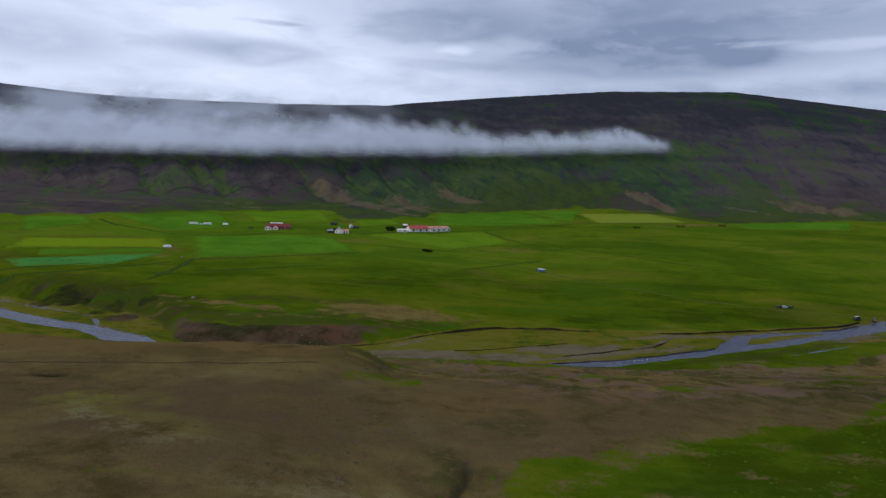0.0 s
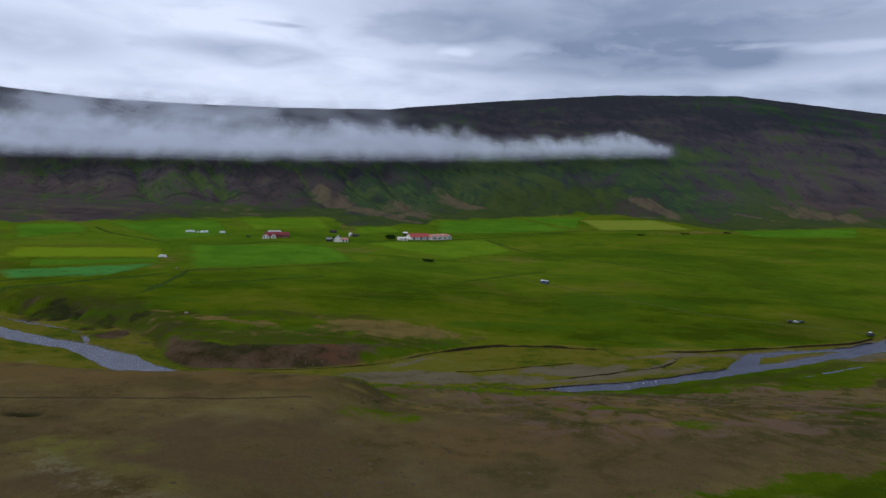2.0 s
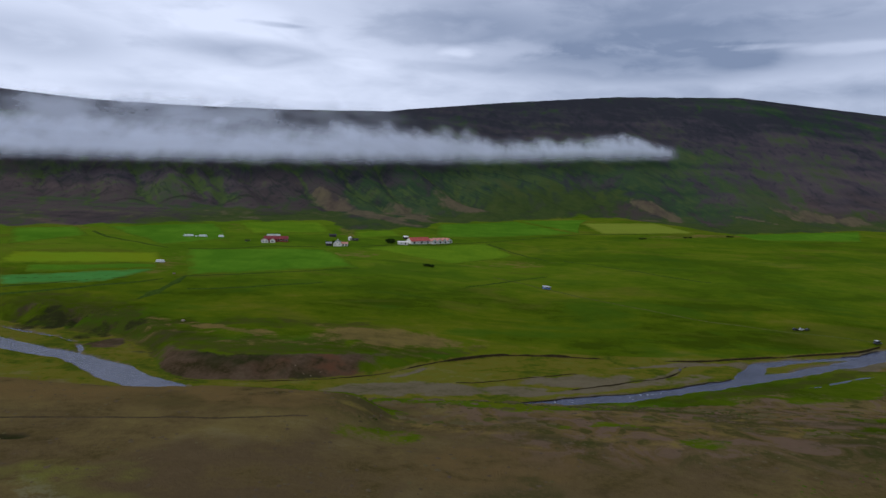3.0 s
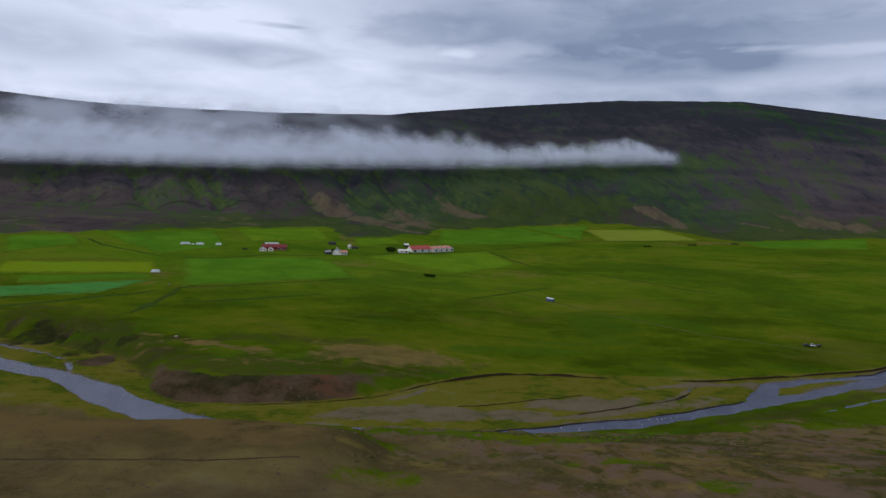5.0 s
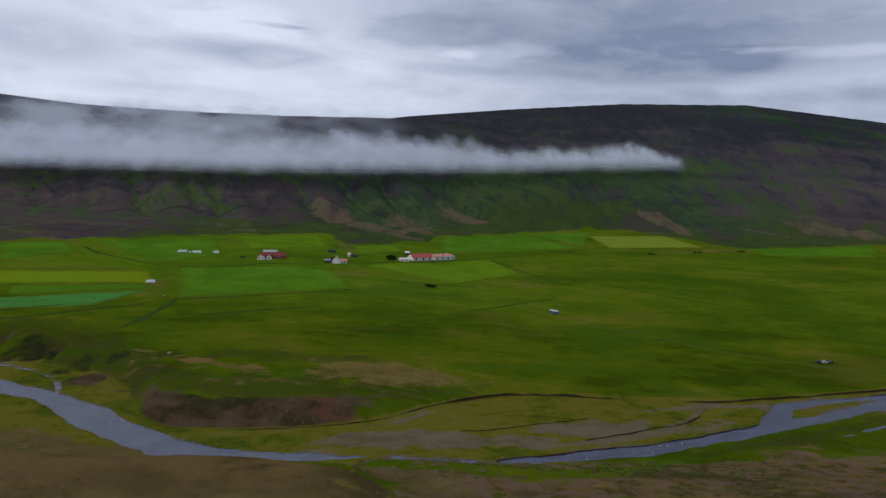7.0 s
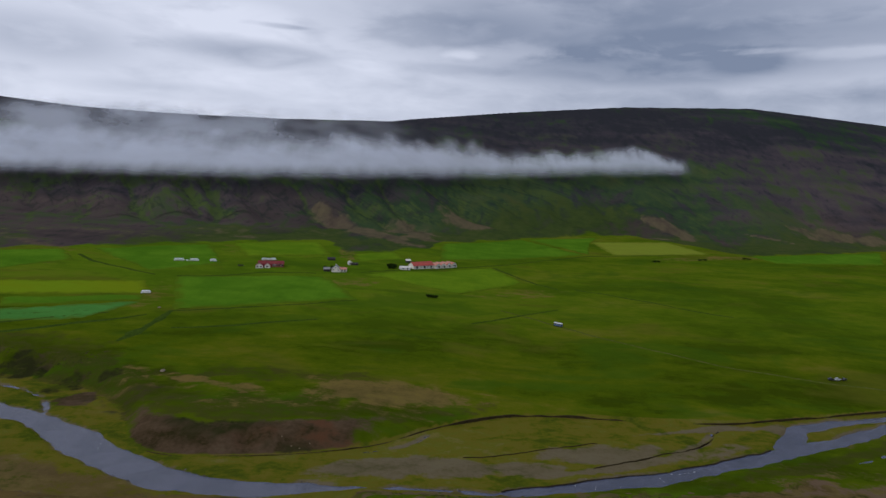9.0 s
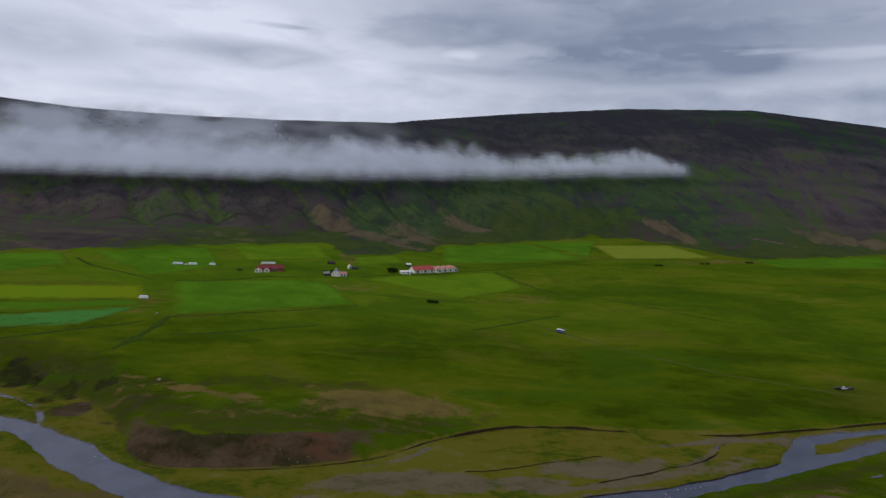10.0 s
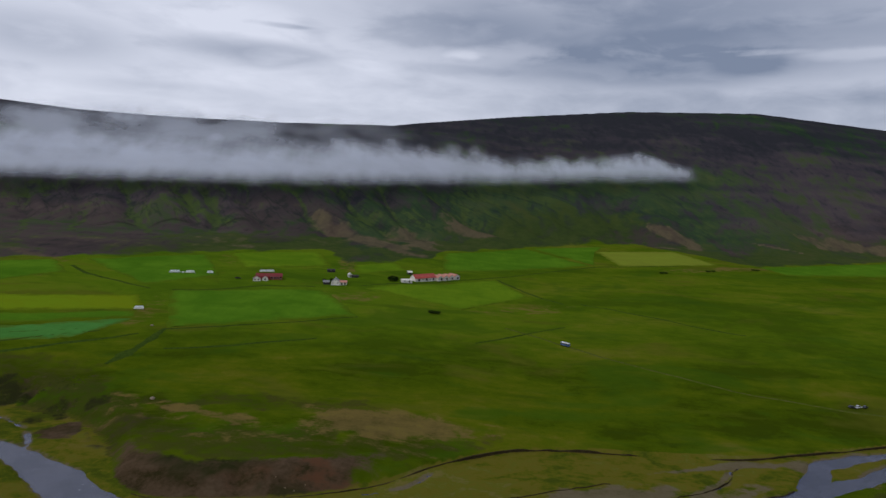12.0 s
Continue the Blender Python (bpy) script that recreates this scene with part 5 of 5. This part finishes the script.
for k in range(4):
    d = 17.8 + 7.6 * k
    house("gabled_shed", "white gabled sheep shed with a faded red roof", "shed", -31 + AX * d - AY * -1.0, 744 + AY * d - AX * 1.0, 39 - 90, 13, 7.2, 2.6, 2.3, WHITE, PINKROOF, (), [("door", 1.2, 2.2, 0, 2.2), ("window", -1.8, 1.0, 1.1, 0.9)], group="sheds of the long barn")
house("milk_house", "low white annex beside the barn", "shed", -47.5, 724, 18, 11, 6, 2.4, 0.9, WHITE, WHITE, [("door", 2.5, 1.2, 0, 2.0), ("window", -2.5, 1.6, 1.0, 0.9)])
house("store_shed", "small dark shed with a pale roof behind the barn", "shed", -47, 766, 20, 5, 4, 2.2, 1.2, DARKWALL, WHITE, [("door", 0, 1.2, 0, 1.9)])

# The red farm.
house("red_barn", "long dark red barn with white windows and a red roof", "barn", -182, 697, 14, 25, 9, 2.8, 2.6, REDWALL, MAROON, [("window", -10.5, 2.2, 0.7, 1.8), ("window", 2.4, 1.8, 0.5, 2.0), ("window", 5.2, 1.8, 0.5, 2.0), ("window", 8.0, 1.8, 0.5, 2.0), ("window", 10.8, 1.8, 0.5, 2.0)])
house("gabled_shed", "red-roofed gabled outhouse with a white front", "shed", -191.5, 688.5, 14 - 90, 8, 7, 2.4, 2.2, WHITE, MAROON, (), [("window", -1.6, 1.8, 0.6, 1.5), ("window", 1.6, 1.8, 0.6, 1.5)])
house("gabled_shed", "small red-roofed gabled porch building with a white front", "shed", -184, 690.5, 14 - 90, 6, 5.5, 2.3, 2.2, WHITE, MAROON, (), [("window", 0, 2.4, 0.6, 1.5)])
# The white house and the sheds about it.
house("farmhouse", "white gabled farmhouse with a grey roof", "house", -116, 699, -84, 10, 8.4, 2.7, 3.2, WHITE, GREYROOF, (), [("window", -2.4, 1.1, 1.0, 1.2), ("window", 2.4, 1.1, 1.0, 1.2), ("window", 0, 1.0, 3.3, 1.0)], True)
house("annex", "white lean annex of the farmhouse with dark doors", "house", -108.6, 699, 6, 7, 6, 2.4, 1.4, WHITE, PINKROOF, [("door", -1.2, 1.4, 0, 2.0), ("door", 1.8, 1.4, 0, 2.0)])
house("tool_shed", "dark tarred tool shed beside the farmhouse", "shed", -125, 697, 5, 6, 5, 2.2, 1.4, DARKWALL, GREYROOF, [("door", 0, 1.4, 0, 1.9)])
house("tool_shed", "dark low shed at the edge of the hay field", "shed", -130, 748, 10, 8, 5, 1.8, 1.0, DARKWALL, DARKWALL, [("door", 0, 1.6, 0, 1.6)])
house("white_hut", "small white hut with a pale roof", "shed", -107, 730, -70, 4, 4, 2.6, 1.4, WHITE, WHITE, (), [("door", 0, 1.2, 0, 2.0)])
house("tool_shed", "low dark shed beside the hut", "shed", -101.5, 729, 5, 7, 4, 1.4, 0.8, DARKWALL, DARKWALL, [("door", 0, 1.2, 0, 1.2)])


# ---- wrapped hay bales ----
WRAP = plain_material("white_bale_wrap", (0.84, 0.85, 0.84), (0.90, 0.91, 0.90), 2.5, 0.4, 0.4)


def bale_mesh():
    bm = bmesh.new()
    bmesh.ops.create_cone(bm, cap_ends=True, segments=14, radius1=0.62, radius2=0.62, depth=1.25)
    bmesh.ops.rotate(bm, verts=bm.verts, matrix=Matrix.Rotation(radians(90), 3, "X"))
    caps = [e for e in bm.edges if abs(e.verts[0].co.y - e.verts[1].co.y) < 0.01]
    bmesh.ops.bevel(bm, geom=caps, offset=0.12, segments=2, affect="EDGES", profile=0.5)
    me = bpy.data.meshes.new("hay_bale")
    bm.to_mesh(me)
    bm.free()
    me.materials.append(WRAP)
    return me


BALE = bale_mesh()


def bale_row(x0, y0, x1, y1, layers, deep=2):
    """Bales stacked in a row, each layer one shorter than the one below."""
    d = math.hypot(x1 - x0, y1 - y0)
    ux, uy = (x1 - x0) / d, (y1 - y0) / d
    n = max(1, int(d / 1.27))
    for q in range(deep):
        for k in range(layers):
            for j in range(n - k):
                s = 0.63 + 1.27 * j + 0.63 * k
                x, y = x0 + ux * s - uy * q * 1.3, y0 + uy * s + ux * q * 1.3
                ob = tagged(new("hay_bale", BALE), "round hay bale wrapped in white plastic", "hay bale", "wrapped hay bales")
                ob.location = (x, y, on_land(x0 + ux * d / 2, y0 + uy * d / 2) + 0.45 + 0.60 + 1.08 * k)
                ob.rotation_euler = (0, random.uniform(-3, 3), math.atan2(uy, ux) + random.uniform(-0.04, 0.04))


bale_row(-280, 693, -270, 696.5, 2)
bale_row(-269.3, 696.7, -266.5, 697.6, 1, 1)
bale_row(-266, 698, -257.5, 701, 2)
bale_row(-247, 704, -240.5, 706, 2)
bale_row(-199, 721, -184, 727, 2, 1)
bale_row(-257.5, 578, -249.5, 579.5, 2, 2)


# ---- trees and bushes ----
BARK = plain_material("birch_bark", (0.10, 0.085, 0.07), (0.16, 0.14, 0.12), 6.0, 0.9)
LEAF = island_material("dark_leaves", ((0.018, 0.036, 0.007), (0.028, 0.052, 0.010), (0.042, 0.066, 0.013)))


def tube(bm, a, b, r0, r1, sides=7):
    a, b = Vector(a), Vector(b)
    q = (b - a).to_track_quat("Z", "Y")
    lo = [bm.verts.new(a + q @ Vector((math.cos(t) * r0, math.sin(t) * r0, 0))) for t in (2 * math.pi * k / sides for k in range(sides))]
    hi = [bm.verts.new(b + q @ Vector((math.cos(t) * r1, math.sin(t) * r1, 0))) for t in (2 * math.pi * k / sides for k in range(sides))]
    for k in range(sides):
        bm.faces.new((lo[k], lo[(k + 1) % sides], hi[(k + 1) % sides], hi[k]))
    bm.faces.new(hi)


def tree(name, label, category, x, y, tall, spread, leaves, seed, stems=1, group=""):
    r = np.random.RandomState(seed)
    root = tagged(new(name), label, category, group)
    bm = bmesh.new()
    tips = []
    for s in range(stems):
        ang = r.uniform(0, 6.28)
        ox, oy = (0, 0) if stems == 1 else (spread * 0.6 * math.cos(ang) * r.rand(), spread * 0.5 * math.sin(ang) * r.rand())
        top = (ox + r.uniform(-0.3, 0.3), oy + r.uniform(-0.3, 0.3), tall * r.uniform(0.6, 0.8))
        tube(bm, (ox, oy, -0.3), top, 0.035 * tall, 0.012 * tall)
        for k in range(7):
            h = tall * r.uniform(0.2, 0.7)
            t = r.uniform(0, 6.28)
            d = spread * r.uniform(0.4, 0.9)
            tip = (ox + d * math.cos(t), oy + d * math.sin(t), min(h + d * r.uniform(0.2, 0.7), tall * 0.92))
            tube(bm, (ox, oy, h * 0.8), tip, 0.014 * tall, 0.005 * tall, 5)
            tips.append(tip)
        tips.append(top)
    part("trunk", bm, BARK, root)
    tips = np.array(tips)
    n = leaves
    c = tips[r.randint(0, len(tips), n)] + r.randn(n, 3) * np.array([spread * 0.24, spread * 0.24, tall * 0.12])
    c[:, 2] = np.clip(c[:, 2], 0.15, tall * 1.05)
    size = r.uniform(0.16, 0.38, n)
    u = r.randn(n, 3)
    u /= np.linalg.norm(u, axis=1, keepdims=True)
    w = np.cross(u, r.randn(n, 3))
    w /= np.linalg.norm(w, axis=1, keepdims=True)
    su, sw = u * size[:, None], w * size[:, None] * 0.6
    v = np.stack([c - su, c + sw, c + su, c - sw], 1).reshape(-1, 3)
    from_arrays("crown", v, np.arange(4 * n).reshape(-1, 4), LEAF, False, root)
    return set_down(root, x, y, r.uniform(0, 360))


for k, (dx, dy, h, s) in enumerate(((-3.0, 0.0, 4.4, 2.3), (-0.4, 1.2, 5.2, 2.6), (2.6, 0.2, 4.8, 2.4), (1.0, -1.0, 4.0, 2.2))):
    tree("garden_tree", "dense dark-leaved garden tree beside the barn annex", "tree", -61 + dx, 722 + dy, h, s, 3000, 20 + k, 1, "trees beside the barn")
tree("willow_bush", "wide dark willow bush alone on the meadow", "bush", -17.5, 622, 2.3, 2.6, 1400, 31, 4)
tree("willow_bush", "wide dark willow bush alone on the meadow", "bush", -12.5, 623, 1.9, 2.4, 1200, 32, 4)
tree("garden_tree", "small dark tree behind the tool shed", "tree", -128, 702, 3.6, 1.6, 900, 33, 1)
tree("garden_tree", "small dark tree beside the farmhouse", "tree", -121, 703, 4.2, 1.5, 900, 34, 1)
for k, (x, y) in enumerate(((261, 862), (266, 864), (330, 888), (337, 890), (398, 914), (404, 912))):
    tree("willow_bush", "low dark willow bush at the edge of the hay field", "bush", x, y, 1.8, 2.4, 700, 40 + k, 3, "bushes below the pale field")


# ---- vehicles ----
CARWHITE = plain_material("white_car_paint", (0.70, 0.71, 0.72), (0.76, 0.77, 0.78), 1.0, 0.3, 0.5, relief=0.0)
CARDARK = plain_material("dark_car_paint", (0.018, 0.020, 0.026), (0.028, 0.030, 0.036), 1.0, 0.3, 0.5, relief=0.0)
CARBLUE = plain_material("blue_car_paint", (0.05, 0.10, 0.22), (0.07, 0.13, 0.27), 1.0, 0.35, 0.5, relief=0.0)
RUBBER = plain_material("black_tyre", (0.016, 0.016, 0.016), (0.026, 0.026, 0.026), 4.0, 0.9)
STEEL = plain_material("grey_rim", (0.35, 0.35, 0.36), (0.45, 0.45, 0.46), 3.0, 0.4, 0.5, 0.8)
LAMP = plain_material("lamp_glass", (0.6, 0.58, 0.52), (0.7, 0.68, 0.62), 3.0, 0.2, 0.5)


def wheel(root, x, y, r, w):
    bm = bmesh.new()
    bmesh.ops.create_cone(bm, cap_ends=True, segments=18, radius1=r, radius2=r, depth=w)
    bmesh.ops.rotate(bm, verts=bm.verts, matrix=Matrix.Rotation(radians(90), 3, "X"))
    bmesh.ops.translate(bm, verts=bm.verts, vec=(x, y, r))
    tyre = part("wheel", bm, RUBBER, root)
    bm = bmesh.new()
    bmesh.ops.create_cone(bm, cap_ends=True, segments=14, radius1=r * 0.6, radius2=r * 0.55, depth=w + 0.03)
    bmesh.ops.rotate(bm, verts=bm.verts, matrix=Matrix.Rotation(radians(90), 3, "X"))
    bmesh.ops.translate(bm, verts=bm.verts, vec=(x, y, r))
    part("rim", bm, STEEL, tyre)


def car(label, x, y, turn, paint, top, dz=0.0, tall=0.0, big=1.0):
    root = tagged(new("car"), label, "car", "parked cars")
    side = [(-2.15, 0.35), (2.1, 0.35), (2.2, 0.62), (2.05, 0.88), (1.05, 1.0), (-2.05, 1.02), (-2.2, 0.7)]
    bm = bmesh.new()
    prism(bm, [(a, b) for a, b in side], -0.88, 0.88)
    bmesh.ops.rotate(bm, verts=bm.verts, matrix=Matrix.Rotation(radians(-90), 3, "Z"))
    bmesh.ops.bevel(bm, geom=list(bm.edges), offset=0.06, segments=2, affect="EDGES", profile=0.5)
    part("body", bm, paint, root)
    cab = [(0.95, 0.98), (0.35, 1.46 + tall), (-1.6, 1.48 + tall), (-2.0, 1.0)]
    bm = prism(bmesh.new(), cab, -0.78, 0.78)
    bmesh.ops.rotate(bm, verts=bm.verts, matrix=Matrix.Rotation(radians(-90), 3, "Z"))
    bmesh.ops.bevel(bm, geom=list(bm.edges), offset=0.05, segments=2, affect="EDGES", profile=0.5)
    part("cabin_glass", bm, GLASS, root)
    box_part("roof", (-1.62, 0.36, -0.74, 0.74, 1.45 + tall, 1.53 + tall), top, root, 0.03)
    for wx in (-1.35, 1.35):
        for wy in (-0.8, 0.8):
            wheel(root, wx, wy, 0.34, 0.22)
    for wy in (-0.6, 0.6):
        box_part("headlight", (2.12, 2.2, wy - 0.18, wy + 0.18, 0.66, 0.8), LAMP, root, 0.02)
    root.scale = (big, big, big)
    return set_down(root, x, y, turn, dz)


car("white parked car on the grass beside the road", 259, 470.5, 20, CARWHITE, CARWHITE, 0.1, 0.2)
car("dark parked car on the grass beside the road", 254.8, 470, -10, CARDARK, CARDARK, 0.1)
car("dark parked car beside a white one", 264, 471.5, 35, CARDARK, CARDARK, 0.1)
car("large dark off-road car with a pale roof at the ford", 300, 449, 15, CARDARK, CARWHITE, 0.45, 0.45, 1.3)
car("large dark off-road car standing in the shallow ford", 315.5, 454, 60, CARDARK, CARDARK, 0.75, 0.45, 1.25)


def coach(x, y, turn):
    root = tagged(new("coach"), "white touring coach with blue sides on the gravel road", "coach")
    box_part("body", (-3.7, 3.7, -1.2, 1.2, 0.4, 1.55), CARBLUE, root, 0.12)
    box_part("window_band", (-3.6, 3.62, -1.17, 1.17, 1.5, 2.35), GLASS, root, 0.10)
    box_part("roof", (-3.7, 3.7, -1.2, 1.2, 2.3, 2.8), CARWHITE, root, 0.18)
    for px in (-2.5, -1.25, 0.0, 1.25, 2.5):
        for sy in (-1.19, 1.15):
            box_part("window_post", (px - 0.05, px + 0.05, sy, sy + 0.04, 1.5, 2.35), CARWHITE, root, 0.0)
    for wx in (-2.3, 2.3):
        for wy in (-1.05, 1.05):
            wheel(root, wx, wy, 0.48, 0.3)
    for wy in (-0.8, 0.8):
        box_part("headlight", (3.66, 3.74, wy - 0.2, wy + 0.2, 0.7, 0.95), LAMP, root, 0.02)
    return set_down(root, x, y, turn, 0.25)


coach(88.5, 560, -46)


def trailer(x, y, turn):
    root = tagged(new("farm_trailer"), "dark flat farm trailer standing beside the red barn", "trailer")
    box_part("bed", (-2.6, 2.6, -1.1, 1.1, 0.8, 1.0), DARKWALL, root)
    for sy in (-1.1, 1.02):
        box_part("side_board", (-2.6, 2.6, sy, sy + 0.08, 1.0, 1.6), DARKWALL, root)
    box_part("drawbar", (2.6, 4.0, -0.08, 0.08, 0.75, 0.9), STEEL, root)
    for wy in (-1.0, 1.0):
        wheel(root, -0.6, wy, 0.42, 0.3)
    return set_down(root, x, y, turn, 0.0)


trailer(-211, 690, 12)


def boulder(label, x, y, size, mat, seed):
    r = random.Random(seed)
    bm = bmesh.new()
    bmesh.ops.create_icosphere(bm, subdivisions=3, radius=1.0)
    for v in bm.verts:
        k = 1 + 0.28 * noise.noise(v.co * 1.3 + Vector((seed, 0, 0))) + 0.08 * noise.noise(v.co * 4)
        v.co = Vector((v.co.x * size * 1.3, v.co.y * size, v.co.z * size * 0.7)) * k
    ob = part("boulder", bm, mat)
    tagged(ob, label, "boulder")
    return set_down(ob, x, y, r.uniform(0, 360), size * 0.25)


PALE = plain_material("pale_rock", (0.20, 0.155, 0.10), (0.29, 0.235, 0.16), 1.5, 0.9)
boulder("pale sandy boulder on the terrace edge", -165.5, 416, 1.25, PALE, 3)
boulder("small pale boulder beside the ditch", -225, 541, 1.0, PALE, 5)
for k, (x, y) in enumerate(((-70, 334), (-62, 336), (-66, 333), (-75, 337))):
    boulder("small pale boulder on the eroded bluff", x, y, 0.26, PALE, 7 + k)
